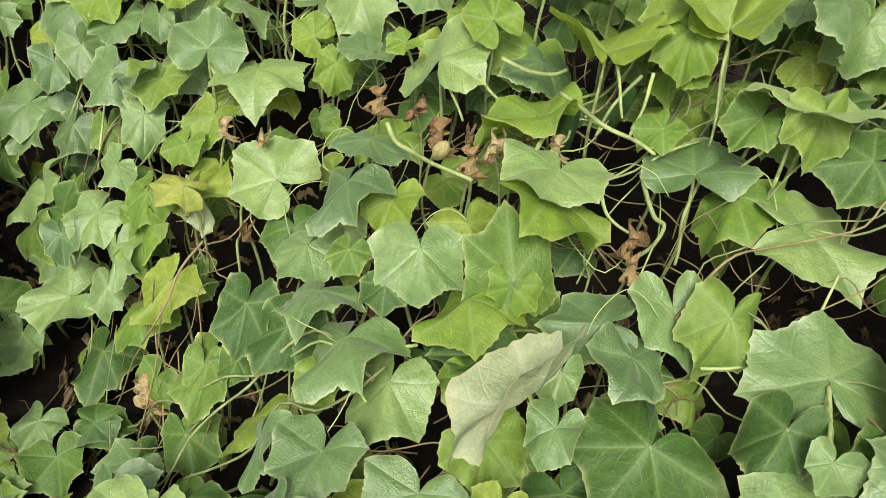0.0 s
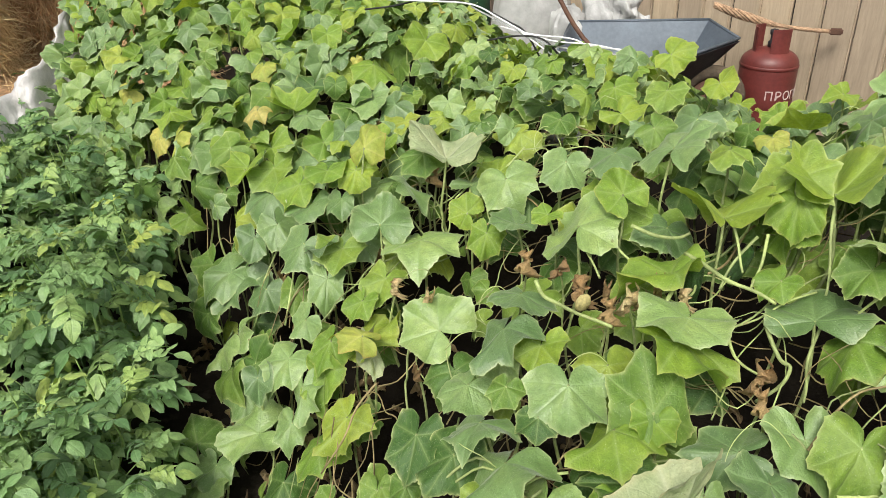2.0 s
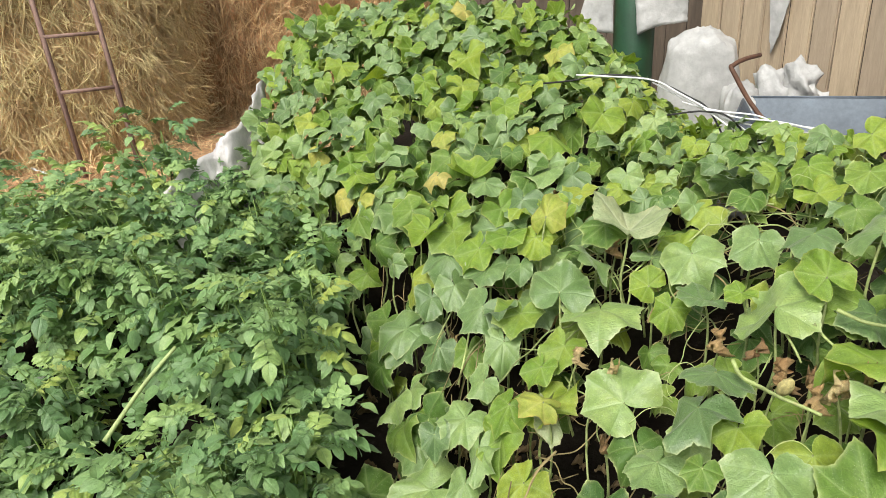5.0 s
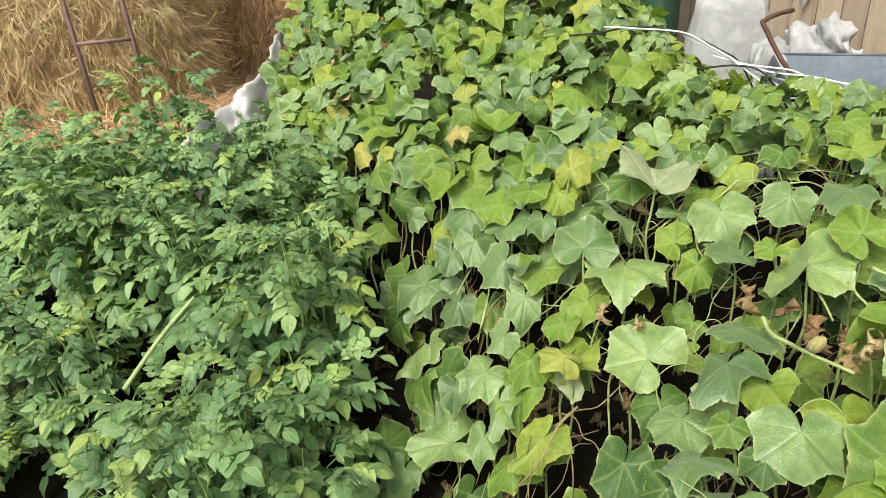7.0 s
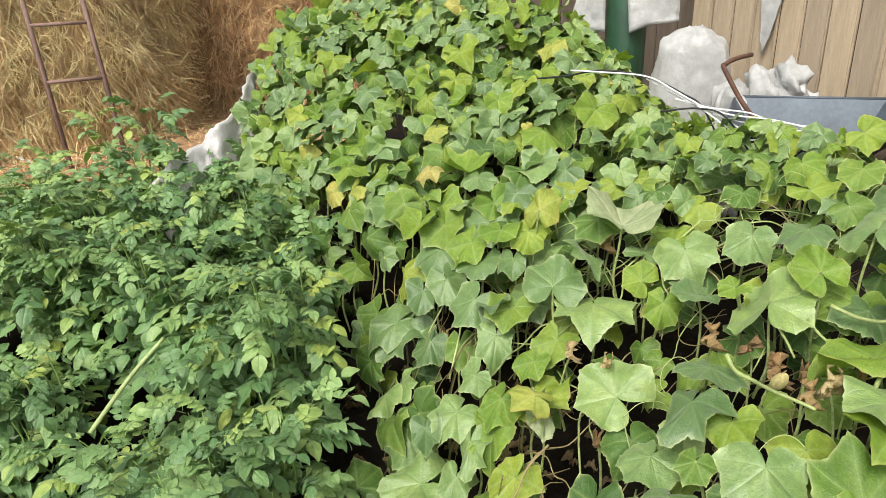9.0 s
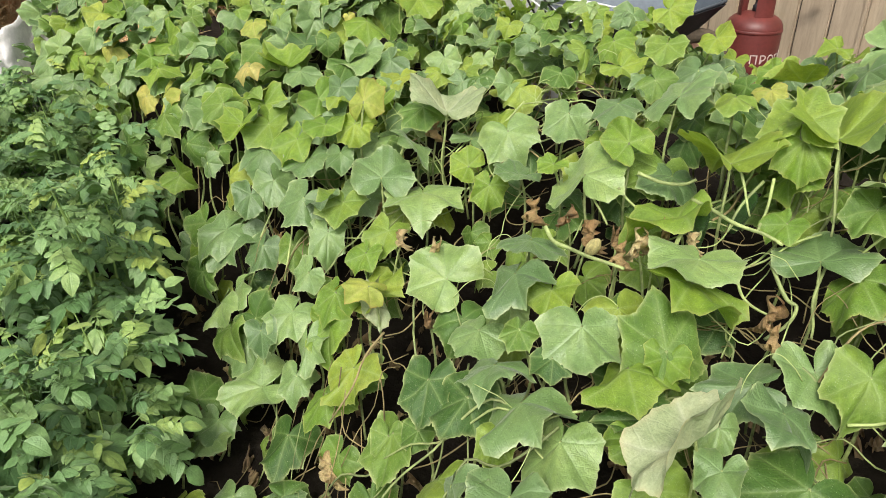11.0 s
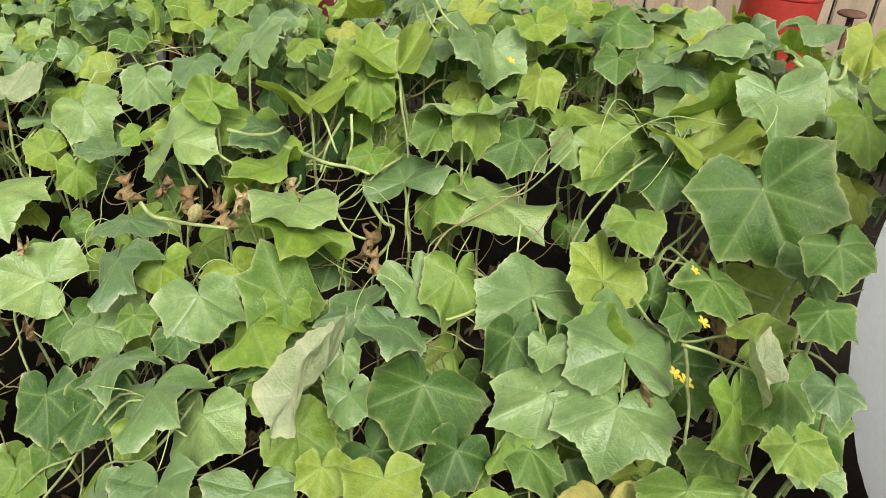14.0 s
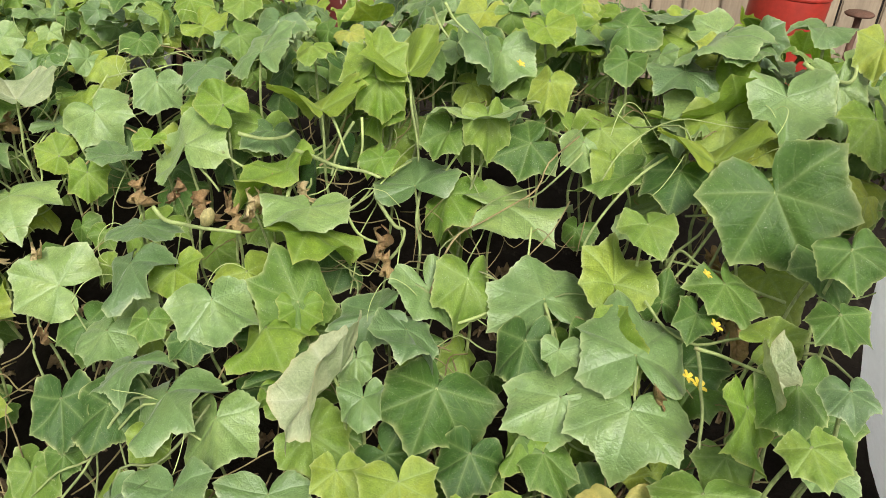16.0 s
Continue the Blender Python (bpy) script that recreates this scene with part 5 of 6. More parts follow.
# High share added to brighten the hollow sack's dim side from within.
milky(MAT_TANK, 0.7)
MAT_GREEN = plain("dark_green_plastic", (0.012, 0.052, 0.024), 0.4, vary=0.3, scale=6)
MAT_BLACK = plain("black_rubber", (0.02, 0.02, 0.02), 0.6, vary=0.3)
MAT_TYRE = plain("muddy_tyre_rubber", (0.10, 0.075, 0.05), 0.9, vary=0.4, scale=20, relief=0.5)
MAT_WIRE = plain("white_wire_sleeve", (0.80, 0.80, 0.80), 0.5, vary=0.05)
MAT_HAY = plain("weathered_hay", (0.80, 0.50, 0.26), 0.95, vary=0.45, scale=5, grain=26, relief=1.0, stretch=(3.5, 3.5, 0.8), deep=0.04)
MAT_HAYDARK = plain("old_brown_hay", (0.64, 0.38, 0.20), 0.95, vary=0.45, scale=5, grain=26, relief=1.0, stretch=(3.5, 3.5, 0.8), deep=0.04)


def fence_point(s, z, out=0.0):
    """s metres along the fence, z up, out metres to the garden's side."""
    p = FENCE_AT + FENCE_DIR * s - FENCE_N * out
    return Vector((p.x, p.y, z))


def fence():
    root = thing("board_fence", fence_point(0, 0), "tall fence of beige painted upright boards, weathered grey in places", "fence", turn=FENCE_DEG)
    rng = random.Random(3)
    shapes = []
    for k in range(4):
        w = (0.168, 0.174, 0.160, 0.178)[k]
        shapes.append((w, bm_mesh("board", box_bm(w - 0.010, 0.026, 2.3, 0.007, (0, 0, 1.15)), MAT_BOARD)))
    s = -1.72
    while s < 5.5:
        w, me = shapes[rng.randrange(4)]
        part("board", me, root, "", pose(s + w / 2, rng.uniform(-0.006, 0.006), rng.uniform(-0.02, 0.02), 0, 0, rng.uniform(-0.6, 0.6)))
        if rng.random() < 0.55:
            part("batten", BATTEN, root, "", pose(s + w, -0.022, 0))
        s += w
    for z in (0.5, 1.8):
        part("rail", bm_mesh("rail", box_bm(7.2, 0.05, 0.09, 0.004, (1.9, 0.05, z)), MAT_DARKWOOD), root)


BATTEN = bm_mesh("batten", box_bm(0.022, 0.018, 2.28, 0.005, (0, 0, 1.14)), MAT_BOARD)
fence()


def shed_wall():
    root = thing("timber_shed", (-2.3, 6.0, 0), "dark weathered timber shed wall of upright planks", "shed", turn=8)
    me = bm_mesh("plank", box_bm(0.155, 0.03, 2.6, 0.004, (0, 0, 1.3)), MAT_DARKWOOD)
    for k in range(16):
        part("plank", me, root, "", pose(-1.2 + 0.16 * k, 0.004 * (k % 3), 0))


shed_wall()


def gas_cylinder(name, at, r, body, mat, label, lean=0.0):
    root = thing(name, at, label, "gas cylinder")
    root.matrix_world = pose(*at, 0, lean, 0)
    h = body
    dome = 0.55 * r
    prof = [(r * 0.9, 0.0), (r, 0.03), (r, h - dome)]
    prof += [(r * math.cos(a), h - dome + dome * math.sin(a)) for a in (0.2, 0.45, 0.7, 0.95, 1.2, 1.4)] + [(r * 0.05, h)]
    v, f = lathe(prof, 36)
    part("body", mesh_from("body", v, f, mat), root)
    v, f = lathe([(r * 1.0, 0), (r * 1.02, 0.004), (r * 1.02, 0.014), (r * 1.0, 0.018)], 36)
    part("weld_ring", mesh_from("weld_ring", v, f, mat), root, "", pose(0, 0, h - 0.55 * r - 0.02))
    return root


def collar(root, r, z, height, mat, gaps):
    """The guard round a valve: curved plates with gaps."""
    for a0, a1 in gaps:
        verts, faces = [], []
        n = 8
        for i in range(n + 1):
            a = radians(a0 + (a1 - a0) * i / n)
            for rr in (r, r - 0.005):
                for zz in (0, height):
                    verts.append((rr * math.cos(a), rr * math.sin(a), zz))
        for i in range(n):
            b = i * 4
            faces += [(b, b + 4, b + 5, b + 1), (b + 2, b + 3, b + 7, b + 6), (b + 1, b + 5, b + 7, b + 3), (b, b + 2, b + 6, b + 4)]
        faces += [(0, 1, 3, 2), (n * 4, n * 4 + 2, n * 4 + 3, n * 4 + 1)]
        part("valve_guard", mesh_from("valve_guard", verts, faces, mat, smooth=False), root, "", pose(0, 0, z))


cyl = gas_cylinder("gas_cylinder", (0.37, 3.98, 0.145), 0.135, 0.565, MAT_RED, "dull red propane gas cylinder with worn white lettering by the fence")
collar(cyl, 0.088, 0.545, 0.115, MAT_RED, ((120, 215), (265, 330)))
v, f = lathe([(0.022, 0), (0.022, 0.03), (0.014, 0.035), (0.014, 0.06), (0.02, 0.065), (0.02, 0.085), (0.006, 0.09)], 14)
part("valve", mesh_from("valve", v, f, MAT_DARKSTEEL), cyl, "dark brass valve", pose(0, 0, 0.56))


def curved_text(root, text, r, z, size, mid_deg, mat):
    """Letters that wrap round a cylinder, each one a mesh."""
    step = math.degrees(size * 0.74 / r)
    for k, ch in enumerate(text):
        cu = bpy.data.curves.new("letter", "FONT")
        cu.body, cu.size, cu.align_x, cu.extrude = ch, size, "CENTER", 0.0008
        tmp = bpy.data.objects.new("letter", cu)
        me = bpy.data.meshes.new_from_object(tmp)
        bpy.data.objects.remove(tmp)
        me.materials.clear()
        me.materials.append(mat)
        a = mid_deg + step * (k - (len(text) - 1) / 2)
        part("letter", me, root, "white stencilled letter", pose(r * math.cos(radians(a)), r * math.sin(radians(a)), z, 90, 0, a + 90))


curved_text(cyl, "ПРОПАН", 0.1365, 0.335, 0.060, -35, plain("white_stencil_paint", (0.6, 0.5, 0.46), 0.6, vary=0.25, scale=60))

red = gas_cylinder("gas_cylinder", (2.08, 2.72, 0.0), 0.15, 0.88, MAT_BRIGHTRED, "tall bright red gas cylinder with chipped black patches against the fence", lean=4)
v, f = lathe([(0.118, 0), (0.125, 0.005), (0.125, 0.03), (0.115, 0.035)], 30)
part("top_ring", mesh_from("top_ring", v, f, MAT_DARKSTEEL), red, "dark ring", pose(0, 0, 0.835))

# ---- wheelbarrow ----
def wheelbarrow():
    root = thing("wheelbarrow", (-0.20, 3.72, 0.13), "grey galvanised steel wheelbarrow with a muddy wheel, parked by the fence", "wheelbarrow", turn=8)
    rim = [(-0.40, -0.24, 0.61), (0.10, -0.26, 0.585), (0.42, -0.02, 0.655), (0.30, 0.24, 0.69), (-0.38, 0.24, 0.665)]
    base = [(-0.24, -0.15, 0.43), (0.10, -0.16, 0.42), (0.22, 0.0, 0.43), (0.18, 0.14, 0.44), (-0.24, 0.14, 0.44)]
    # The second shell's dark steel paints the shade on the tray's outer side.
    for name, drop, mat, words in (("tray", 0.0, MAT_STEEL, ""), ("tray_shade_shell", 0.007, MAT_DARKSTEEL, "outer side of the tray, darkened to paint its shade")):
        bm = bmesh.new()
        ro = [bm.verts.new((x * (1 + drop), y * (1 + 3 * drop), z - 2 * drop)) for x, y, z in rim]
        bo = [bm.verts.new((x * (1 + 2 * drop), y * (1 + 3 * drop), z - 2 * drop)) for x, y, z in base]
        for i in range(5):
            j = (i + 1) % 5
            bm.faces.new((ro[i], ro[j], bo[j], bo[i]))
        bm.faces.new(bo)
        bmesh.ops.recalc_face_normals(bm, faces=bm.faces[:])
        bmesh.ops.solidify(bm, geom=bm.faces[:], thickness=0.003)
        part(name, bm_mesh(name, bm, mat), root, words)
    pts = rim + [rim[0]]
    for a, b in zip(pts, pts[1:]):
        part("rim", tube_mesh("rim", [a, b], 0.007, MAT_STEEL, 8), root)
    bar = spline([(0.38, -0.12, 0.30), (0.1, -0.2, 0.38), (-0.26, -0.02, 0.60), (-0.43, 0.03, 0.82), (-0.435, 0.07, 0.85), (-0.39, 0.18, 0.865), (-0.33, 0.30, 0.868)], 6)
    part("handle", tube_mesh("handle", bar, 0.0115, MAT_RUST, 8), root, "rusty bent tube handle")
    for y in (-0.2, 0.2):
        part("leg", tube_mesh("leg", [(-0.2, y, 0.42), (-0.26, y * 1.1, 0.0)], 0.012, MAT_RUST, 8), root)
    ring = [(0.13 * math.cos(a), 0, 0.13 * math.sin(a)) for a in np.linspace(0, 2 * math.pi, 29)]
    wheel = part("wheel", tube_mesh("wheel", ring, 0.034, MAT_TYRE, 10), root, "muddy rubber tyre", pose(0.33, 0.0, 0.36))
    v, f = lathe([(0.095, -0.02), (0.10, 0.0), (0.095, 0.02)], 20)
    part("rim_disc", mesh_from("rim_disc", v, f, MAT_RUST), wheel, "", pose(0, 0, 0, 90, 0, 0))


wheelbarrow()


# ---- sacks and sheeting ----
def crumpled(name, at, size, mat, seed, label, category, lumps=0.2, turn=0.0):
    """A soft crumpled body: a rounded block pushed about by folds."""
    bm = bmesh.new()
    bmesh.ops.create_icosphere(bm, subdivisions=5, radius=1.0)
    for v in bm.verts:
        d = v.co.normalized()
        k = max(abs(d.x), abs(d.y), abs(d.z))
        p = d * (1 / k) * 0.45 + d * 0.55
        low = noise.noise(Vector((d.x * 1.3 + seed, d.y * 1.3, d.z * 1.1)))
        turned = math.atan2(d.y, d.x)
        fold = 1 - math.sin(3.0 * turned + 4.0 * low + 2.2 * d.z + seed) ** 2
        crease = 1 - abs(noise.noise(Vector((d.x * 2.6 + seed, d.y * 2.6, d.z * 1.4 + low)))) * 2.4
        fine = 1 - abs(noise.noise(Vector((d.x * 5.5, d.y * 5.5 + seed, d.z * 4.0 - low)))) * 2.4
        p *= 1 + lumps * (0.9 * low + 0.34 * fold * fold + 0.40 * max(0, crease) ** 2 + 0.16 * max(0, fine) ** 2 - 0.3) * (1 if abs(d.z) < 0.75 else 0.6)
        p.x *= 1 - 0.18 * max(0.0, p.z)
        v.co = Vector((p.x * size[0] / 2, p.y * size[1] / 2, max(p.z, -1.0) * size[2] / 2 + size[2] / 2))
    ob = new(name, bm_mesh(name, bm, mat, True))
    ob.matrix_world = pose(*at, 0, 0, turn)
    return tagged(ob, label, category)


crumpled("white_sack", (-0.97, 4.42, 0.10), (0.50, 0.30, 0.98), MAT_WHITE, 4.0, "full white woven plastic sack leaning by the fence", "sack", 0.11, 20)


def heaped_cloth(name, at, lumps, mat, seed, label, category):
    """Sheeting thrown in a heap: angular lumps with creased faces, in one mesh."""
    rng = random.Random(seed)
    bm = bmesh.new()
    for cx, cy, cz, rx, ry, rz in lumps:
        own = bmesh.new()
        for _ in range(26):
            d = Vector((rng.gauss(0, 1), rng.gauss(0, 1), rng.gauss(0, 1))).normalized() * rng.uniform(0.72, 1.12)
            own.verts.new((cx + d.x * rx, cy + d.y * ry, max(0.0, cz + d.z * rz)))
        hull = bmesh.ops.convex_hull(own, input=own.verts[:])
        bmesh.ops.delete(own, geom=[v for v in own.verts if not v.link_faces], context="VERTS")
        bmesh.ops.subdivide_edges(own, edges=own.edges[:], cuts=5, smooth=0.08, use_grid_fill=True)
        for v in own.verts:
            n = Vector((v.co.x - cx, v.co.y - cy, v.co.z - cz)).normalized()
            crease = abs(noise.noise(v.co * 9 + Vector((seed, 0, 0)))) + 0.5 * abs(noise.noise(v.co * 22 + Vector((0, seed, 0))))
            v.co += n * (0.09 * (0.3 - crease))
        tmp = bpy.data.meshes.new("lump")
        own.to_mesh(tmp)
        own.free()
        bm.from_mesh(tmp)
        bpy.data.meshes.remove(tmp)
    ob = new(name, bm_mesh(name, bm, mat, True))
    ob.matrix_world = pose(*at)
    return tagged(ob, label, category)


heaped_cloth("white_sack", (-0.44, 4.20, 0.13), ((0.0, 0.0, 0.22, 0.20, 0.14, 0.26), (-0.07, 0.0, 0.60, 0.13, 0.10, 0.24), (0.05, -0.02, 0.68, 0.10, 0.09, 0.20), (0.15, 0.0, 0.54, 0.10, 0.08, 0.15)), MAT_WHITE, 9, "empty white sacks thrown in a crumpled heap beside the wheelbarrow", "sack")
crumpled("plastic_sheet", (-0.64, 3.95, 0.1), (0.24, 0.2, 0.76), MAT_WHITE, 15.0, "greyish crumpled plastic sheet hanging down", "sheet", 0.17, 10)


def sheet(name, top, low, mat, seed, label, category, fold=0.04, rows=16, thick=0.004):
    """Thin crumpled sheeting between an upper and a lower edge."""
    a, b = spline(top, 6), spline(low, 6)
    verts, faces = [], []
    for i, (p, q) in enumerate(zip(a, b)):
        for j in range(rows):
            t = j / (rows - 1)
            v = p.lerp(q, t)
            c = noise.noise(Vector((v.x * 5 + seed, v.y * 5, v.z * 3))) + 0.7 * (0.3 - abs(noise.noise(Vector((v.x * 11, v.y * 11 + seed, v.z * 6))))) + 0.4 * noise.noise(v * 25)
            verts.append(v + Vector((0.45, -0.85, 0.35)) * (fold * c))
    for i in range(len(a) - 1):
        for j in range(rows - 1):
            k = i * rows + j
            faces.append((k, k + 1, k + rows + 1, k + rows))
    ob = new(name, mesh_from(name, verts, faces, mat))
    ob.modifiers.new("thickness", "SOLIDIFY").thickness = thick
    return tagged(ob, label, category)


def film_drape():
    """White plastic film lying along the far edge of the cucumber bed."""
    top = [(-3.00, 2.92, 0.94), (-2.95, 2.73, 0.80), (-2.89, 2.55, 0.73), (-2.88, 2.40, 0.68), (-2.85, 2.26, 0.64), (-2.82, 2.13, 0.60), (-2.80, 2.01, 0.54)]
    low = [(-2.91, 2.86, 0.10), (-2.83, 2.69, 0.05), (-2.76, 2.51, 0.05), (-2.68, 2.34, 0.0), (-2.60, 2.18, 0.0), (-2.58, 2.04, 0.0), (-2.65, 1.96, 0.0)]
    sheet("plastic_film", top, low, MAT_FILM, 3.0, "dusty white plastic film draped along the bed's edge", "plastic sheet", 0.10, 30)


milky(MAT_FILM, 0.15)
film_drape()


# ---- hay and ladder ----
def hay_stack(at, size, mat, seed, label, strands, turn):
    rng = random.Random(seed)
    root = thing("hay_stack", at, label, "haystack", turn=turn)
    bm = bmesh.new()
    bmesh.ops.create_icosphere(bm, subdivisions=5, radius=1.0)
    spots = []
    for v in bm.verts:
        d = v.co.normalized()
        k = (abs(d.x) ** 4 + abs(d.y) ** 4 + abs(d.z) ** 4) ** 0.25
        p = d / k
        b = 1 + 0.07 * noise.noise(d * 3.0 + Vector((seed, 0, 0))) + 0.04 * noise.noise(d * 9.0 + Vector((seed, 0, 0)))
        v.co = Vector((p.x * b * size[0] / 2, p.y * b * size[1] / 2, p.z * b * size[2] / 2 + size[2] * (0.30 if size[2] > 1 else 0.42)))
        if (p.y < 0.2 or size[2] < 1) and v.co.z > 0:
            spots.append((v.co.copy(), d.copy()))
    part("body", bm_mesh("body", bm, mat, True), root)
    verts, faces = [], []
    for _ in range(strands):
        c, d = rng.choice(spots)
        c = c + Vector((rng.uniform(-0.06, 0.06), 0, rng.uniform(-0.06, 0.06)))
        along = Vector((rng.gauss(0.15, 0.7), rng.gauss(0, 0.3), rng.gauss(-1.0, 0.7))).normalized()
        ln = rng.uniform(0.10, 0.34)
        a = c + d * 0.0
        mid = c + along * ln * 0.5 + d * rng.uniform(0.01, 0.08)
        e = c + along * ln + d * rng.uniform(-0.02, 0.03)
        tv, tf = tube([a, mid, e], rng.uniform(0.0018, 0.0040), 3)
        o = len(verts)
        verts += tv
        faces += [tuple(i + o for i in q) for q in tf]
    tagged(part("straw", mesh_from("straw", verts, faces, MAT_STRAW if mat is MAT_HAY else MAT_OLDSTRAW), root), "loose dry stalks", kind="stuff")


MAT_OLDSTRAW = plain("old_straw", (0.80, 0.49, 0.26), 0.85, vary=0.5, scale=9, grain=60, relief=0.2)
MAT_STRAW = plain("dry_straw", (0.95, 0.63, 0.34), 0.8, vary=0.4, scale=9, grain=60, relief=0.2)
hay_stack((-6.97, 2.53, 0), (4.6, 2.6, 3.0), MAT_HAY, 21, "big stack of golden brown loose hay", 40000, 58)
hay_stack((-5.2, 3.1, 0), (4.2, 1.6, 0.16), MAT_HAYDARK, 23, "low spread of loose brown hay on the ground", 11000, 58)
hay_stack((-5.6, 6.3, 0), (3.6, 2.4, 3.0), MAT_HAYDARK, 22, "old brown haystack behind the golden one", 24000, 45)


MAT_LADDER = plain("pinkish_rusty_steel", (0.28, 0.18, 0.145), 0.75, metal=0.1, vary=0.35, scale=9, relief=0.4)


def ladder():
    root = thing("ladder", (-4.77, 2.96, 0.0), "rusty brown steel ladder leaning on the hay", "ladder")
    foot_l, foot_r = Vector((0.0, -0.16, 0.0)), Vector((0.19, 0.16, 0.0))
    rise = Vector((-0.43, 0.12, 1.75)) * 1.2
    for foot in (foot_l, foot_r):
        part("rail", tube_mesh("rail", [foot, foot + rise], 0.019, MAT_LADDER, 4), root)
    for k in range(1, 6):
        t = 0.17 + 0.178 * k
        if t < 1:
            part("rung", tube_mesh("rung", [foot_l + rise * t, foot_r + rise * t], 0.016, MAT_LADDER, 4), root)


ladder()

# ---- green barrel, pot, tank ----
v, f = lathe([(0.12, 0), (0.125, 0.02), (0.125, 0.5), (0.13, 0.52), (0.13, 0.55), (0.125, 0.57), (0.125, 1.25), (0.11, 1.28), (0.05, 1.29)], 26)
tagged(new("green_barrel", mesh_from("green_barrel", v, f, MAT_GREEN)), "tall narrow dark green plastic barrel", "barrel").matrix_world = pose(-1.57, 5.0, 0) @ Matrix.Diagonal((1.1, 1.1, 1.08, 1))
sheet("hanging_cloth", [(-1.82, 4.84, 1.36), (-1.75, 4.86, 1.37), (-1.69, 4.89, 1.35)], [(-1.90, 4.79, 1.03), (-1.79, 4.81, 1.00), (-1.67, 4.87, 0.98)], MAT_WHITE, 31.0, "white cloth hung beside the green barrel", "cloth", 0.03)
sheet("hanging_cloth", [(-1.54, 4.86, 1.36), (-1.38, 4.90, 1.37), (-1.21, 4.96, 1.34)], [(-1.50, 4.85, 0.97), (-1.37, 4.89, 1.03), (-1.20, 4.96, 1.06)], MAT_WHITE, 35.0, "white cloth hung over the green barrel's side", "cloth", 0.03)
sheet("hanging_rag", [tuple(fence_point(s, 1.40, 0.05)) for s in (-1.20, -1.08, -0.94)], [tuple(fence_point(-1.10, 1.0, 0.06)), tuple(fence_point(-1.085, 0.88, 0.06)), tuple(fence_point(-1.05, 0.98, 0.06))], MAT_WHITE, 41.0, "torn strip of white cloth on the fence", "cloth", 0.03)


def big_sack():
    """A hollow white sack, widest at its middle, its outline shaped to fit the camera's view."""
    bm = bmesh.new()
    bmesh.ops.create_icosphere(bm, subdivisions=6, radius=1.0)
    for v in bm.verts:
        d = v.co.copy()
        crease = 0.3 - abs(noise.noise(Vector((d.x * 2.2, d.y * 2.2, d.z * 4.0 + 5)))) - 0.4 * abs(noise.noise(d * 9))
        k = 1 + 0.015 * noise.noise(d * 2.5) + 0.014 * crease
        v.co = Vector((d.x * SACK[3] * k, d.y * SACK[3] * k, SACK[2] + d.z * SACK[4] * k - max(0.0, -0.8 - d.z) / 0.2 * 0.27))
    ob = new("big_sack", bm_mesh("big_sack", bm, MAT_TANK, True))
    ob.matrix_world = pose(SACK[0], SACK[1], 0)
    tagged(ob, "big rounded white plastic sack standing at the bed's end", "sack")


SACK = (1.686, 0.755, 0.75, 0.415, 0.743)
big_sack()

# ---- cables over the crest of the bed ----
def cables():
    root = thing("cable_bundle", (-0.5, 2.75, 0.9), "loose white and black cables lying over the cucumber leaves", "cable")
    white = (((-1.05, 0.0, 1.064), (-0.92, 0.0, 1.065), (-0.737, 0.0, 1.06), (-0.625, 0.0, 1.014), (-0.516, 0.0, 0.962), (-0.41, 0.0, 0.914), (-0.334, 0.0, 0.864)),
             ((-0.622, 0.01, 0.982), (-0.495, 0.01, 0.959), (-0.354, 0.02, 0.95), (-0.283, 0.05, 0.921), (-0.16, 0.08, 0.906)),
             ((-0.537, 0.0, 0.967), (-0.412, 0.01, 0.939), (-0.275, 0.03, 0.93), (-0.141, 0.06, 0.904)),
             ((-0.537, 0.0, 0.967), (-0.428, -0.01, 0.902), (-0.343, -0.01, 0.857), (-0.23, 0.02, 0.879)),
             ((-0.74, 0.01, 1.05), (-0.60, 0.02, 0.985), (-0.47, 0.02, 0.93), (-0.30, 0.05, 0.90), (-0.1, 0.1, 0.88)))
    black = (((-0.669, -0.01, 0.932), (-0.533, -0.01, 0.956), (-0.429, -0.01, 0.935), (-0.319, -0.01, 0.80)),
             ((-1.2, 0.01, 1.02), (-1.066, 0.01, 1.04), (-0.923, 0.01, 1.07), (-0.74, 0.01, 1.058), (-0.595, 0.01, 1.003), (-0.517, 0.01, 0.956), (-0.421, 0.01, 0.80)))
    for group, mat, r in ((white, MAT_WIRE, 0.0035), (black, MAT_BLACK, 0.004)):
        for line in group:
            pts = [Vector((x + 0.5, y, z - 0.9)) for x, y, z in line]
            part("cable", tube_mesh("cable", spline(pts, 8), r, mat, 6), root, "white cable" if mat is MAT_WIRE else "black cable")


cables()


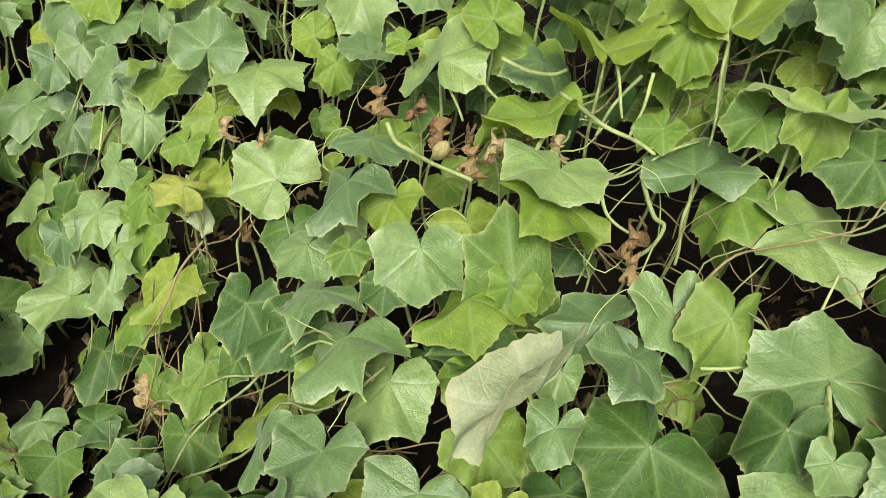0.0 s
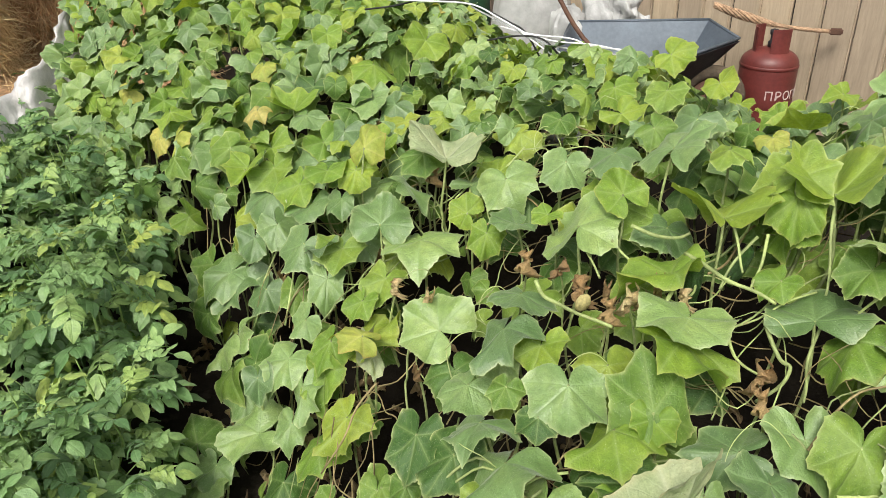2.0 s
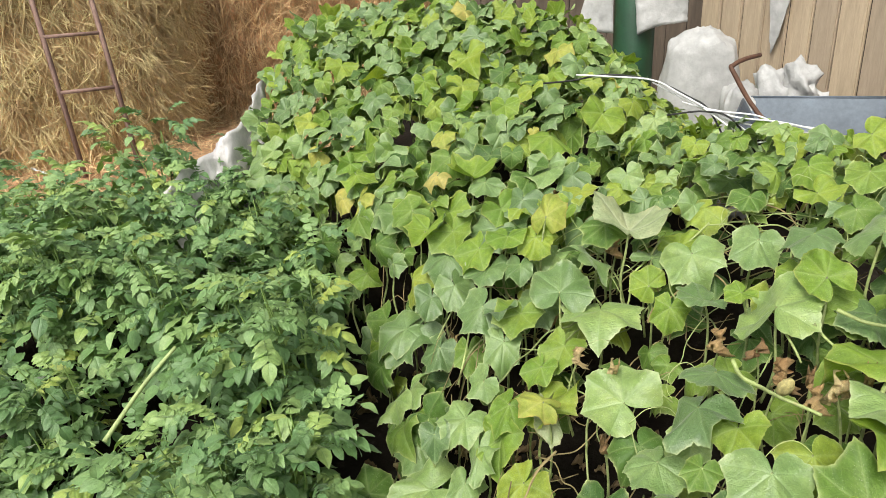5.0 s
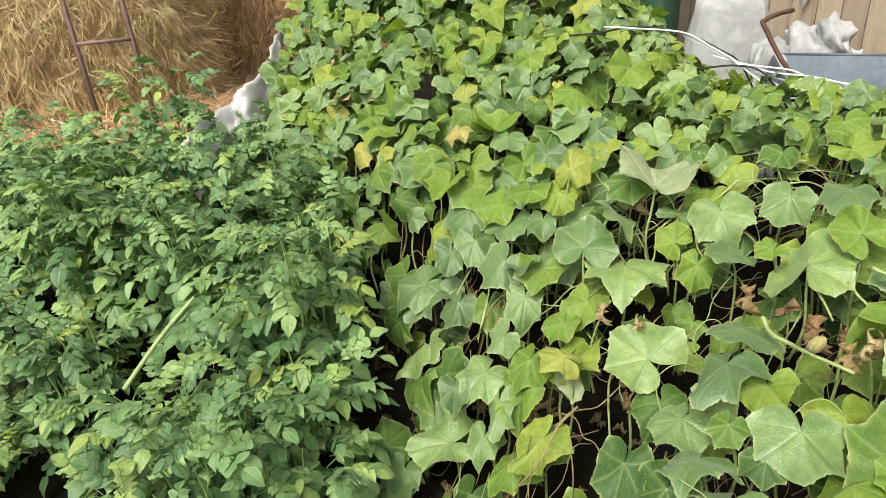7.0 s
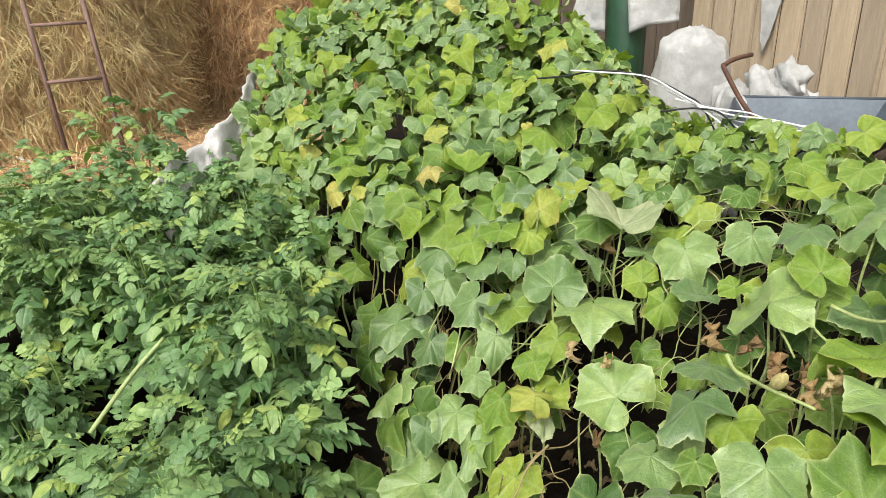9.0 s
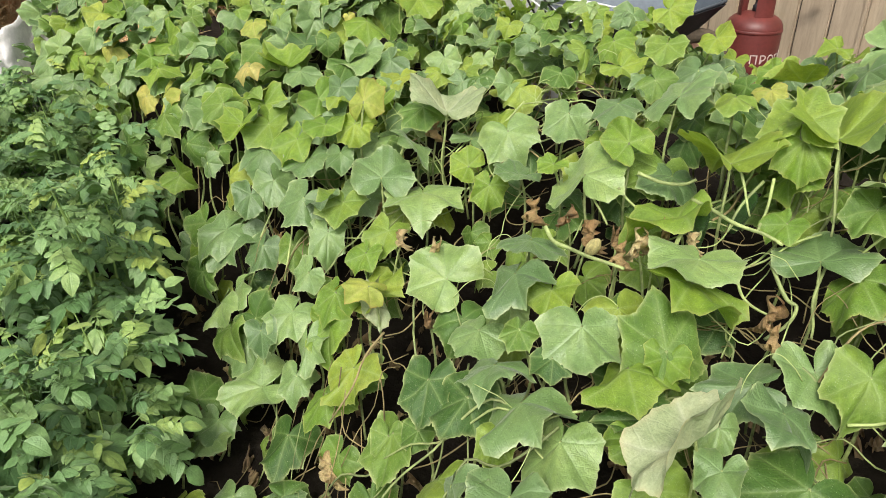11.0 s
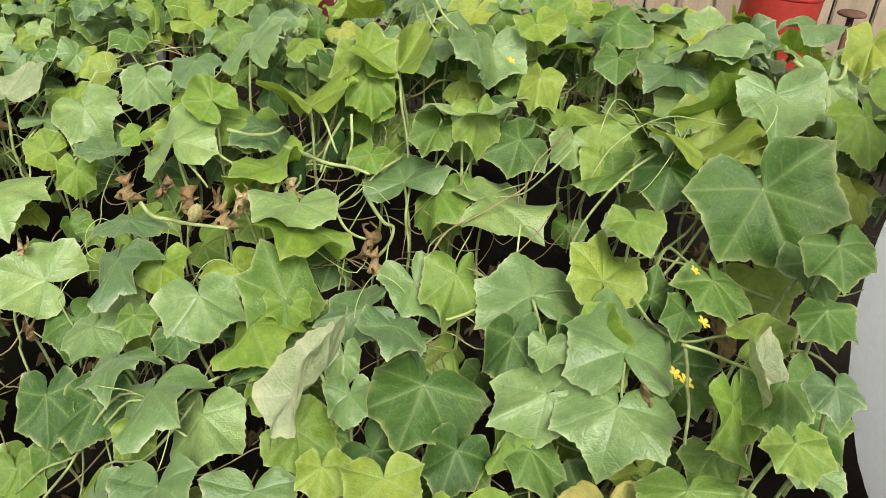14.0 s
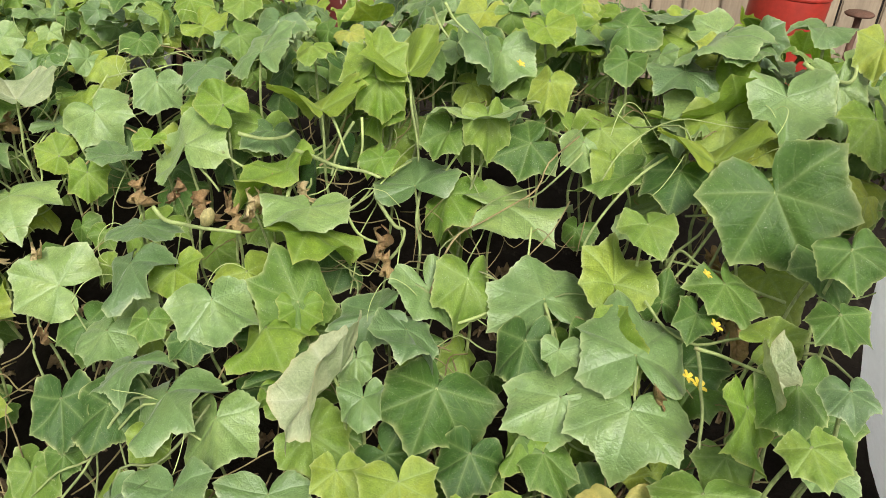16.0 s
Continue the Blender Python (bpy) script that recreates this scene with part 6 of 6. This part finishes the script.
def rope_hank():
    """A twisted straw rope hung on the fence over the gas cylinder."""
    a, b = Vector((0.07, 4.1, 0.875)), Vector((0.645, 4.1, 0.772))
    root = thing("straw_rope", tuple((a + b) / 2), "coarse twisted straw rope hung on the fence above the gas cylinder", "rope")
    rng = random.Random(5)
    mat = plain("straw_rope_fibre", (0.40, 0.26, 0.16), 0.9, vary=0.4, scale=40, relief=0.8)
    for k in range(7):
        ph = 2 * math.pi * k / 7
        pts = []
        for i in range(40):
            t = i / 39
            w = 0.014 * math.sin(math.pi * min(1, t * 1.5 + 0.15)) + 0.004
            q = (a - b) * (0.5 - t) + Vector((0, w * math.cos(ph + t * 16), w * math.sin(ph + t * 16) - 0.03 * math.sin(math.pi * t)))
            pts.append(q)
        part("strand", tube_mesh("strand", pts, rng.uniform(0.004, 0.007), mat, 6), root)
    part("wooden_toggle", bm_mesh("wooden_toggle", box_bm(0.06, 0.03, 0.03, 0.006, tuple((b - a) * 0.5)), MAT_RUST), root, "brown wooden end piece")


rope_hank()

# ---- marigolds, pot and standpipe at the fence ----
v, f = lathe([(0.078, 0), (0.085, 0.01), (0.10, 0.50), (0.112, 0.53), (0.112, 0.56), (0.10, 0.565), (0.095, 0.53), (0.09, 0.50), (0.01, 0.495)], 30)
pot = thing("flower_pot", (1.43, 3.36, 0.16), "tall dark red enamel pot by the fence", "pot")
part("pot_body", mesh_from("pot_body", v, f, MAT_BRIGHTRED), pot)


def feather_leaf(seed):
    rng = random.Random(seed)
    verts, faces, vein, rim = [], [], [], []
    for k in range(6):
        for q in (-1, 1):
            leaflet(verts, faces, vein, rim, (0, 0.15 * k, 0.06 * k - 0.012 * k * k), (q, 0.6, 0.1), 0.34 - 0.03 * k, 0.085, rng, 0.2)
    leaflet(verts, faces, vein, rim, (0, 0.9, 0.06), (0, 1, 0), 0.3, 0.09, rng, 0.2)
    return mesh_from("feather_leaf", verts, faces, MAT_MARIGOLD, attrs={"vein": vein, "rim": rim})


MAT_MARIGOLD = leaf_material("marigold_leaf_skin", [(0, (0.06, 0.15, 0.05)), (1, (0.11, 0.22, 0.07))], (0.15, 0.25, 0.1), (0.12, 0.2, 0.07), rough=0.6)
FEATHERS = [feather_leaf(800 + k) for k in range(3)]


def pom_mesh():
    verts, faces = [], []
    for ring, (r, z, n) in enumerate(((1.0, 0.0, 14), (0.85, 0.18, 12), (0.6, 0.34, 9), (0.3, 0.44, 6))):
        for k in range(n):
            a = 2 * math.pi * (k + 0.5 * (ring % 2)) / n
            d, q = Vector((math.cos(a), math.sin(a), 0)), Vector((-math.sin(a), math.cos(a), 0))
            o = len(verts)
            base = Vector((0, 0, z))
            for s, w, h in ((0.0, 0.08, 0.0), (0.6, 0.24, 0.12), (1.0, 0.2, 0.02)):
                for e in (-1, 1):
                    verts.append(base + d * (s * r) + q * (w * e) + Vector((0, 0, h)))
            faces += [(o, o + 1, o + 3, o + 2), (o + 2, o + 3, o + 5, o + 4)]
    return mesh_from("bloom", verts, faces, MAT_FLOWER)


POM = pom_mesh()


def marigold(x, y, height, seed, blooms):
    rng = random.Random(seed)
    root = thing("marigold_plant", (x, y, ground_z(x, y) - 0.005), "marigold with feathery dark leaves" + (" and double yellow blooms" if blooms else ""), "flower", "marigolds at the fence")
    for s in range(6):
        a = rng.uniform(0, 6.28)
        tip = Vector((0.10 * math.cos(a), 0.10 * math.sin(a), height * rng.uniform(0.8, 1.0)))
        part("stem", tube_mesh("stem", spline([(0, 0, 0), tip * 0.5 + Vector((0.01, 0, 0.03)), tip], 4), 0.004, MAT_PSTEM, 5), root)
        for k in range(9):
            at = tip * (0.35 + 0.65 * k / 8)
            part("leaf", rng.choice(FEATHERS), root, "", Matrix.Translation(at) @ pose(0, 0, 0, rng.uniform(-10, 45), rng.uniform(-20, 20), rng.uniform(0, 360)) @ Matrix.Scale(rng.uniform(0.09, 0.13), 4))
    for bx, by, bz in blooms:
        part("bloom", POM, root, "double yellow marigold bloom", Matrix.Translation(Vector((bx, by, bz)) - root.location) @ pose(0, 0, 0, 25, 0, 30) @ Matrix.Scale(0.038, 4))


marigold(1.40, 3.12, 0.55, 51, [(1.375, 3.05, 0.745), (1.235, 3.08, 0.745), (1.22, 3.06, 0.69)])
marigold(1.55, 3.10, 0.60, 52, [])
marigold(1.20, 3.20, 0.48, 53, [(1.19, 3.12, 0.71)])

tap = thing("standpipe", (2.46, 2.72, ground_z(2.46, 2.72)), "rusty brown standpipe with a flat round cap by the fence", "standpipe")
part("pipe", tube_mesh("pipe", [(0, 0, 0), (0, 0, 0.64)], 0.014, MAT_RUST, 10), tap)
v, f = lathe([(0.015, 0), (0.055, 0.004), (0.058, 0.01), (0.05, 0.016), (0.012, 0.02)], 20)
part("cap", mesh_from("cap", v, f, MAT_RUST), tap, "", pose(0, 0, 0.64))
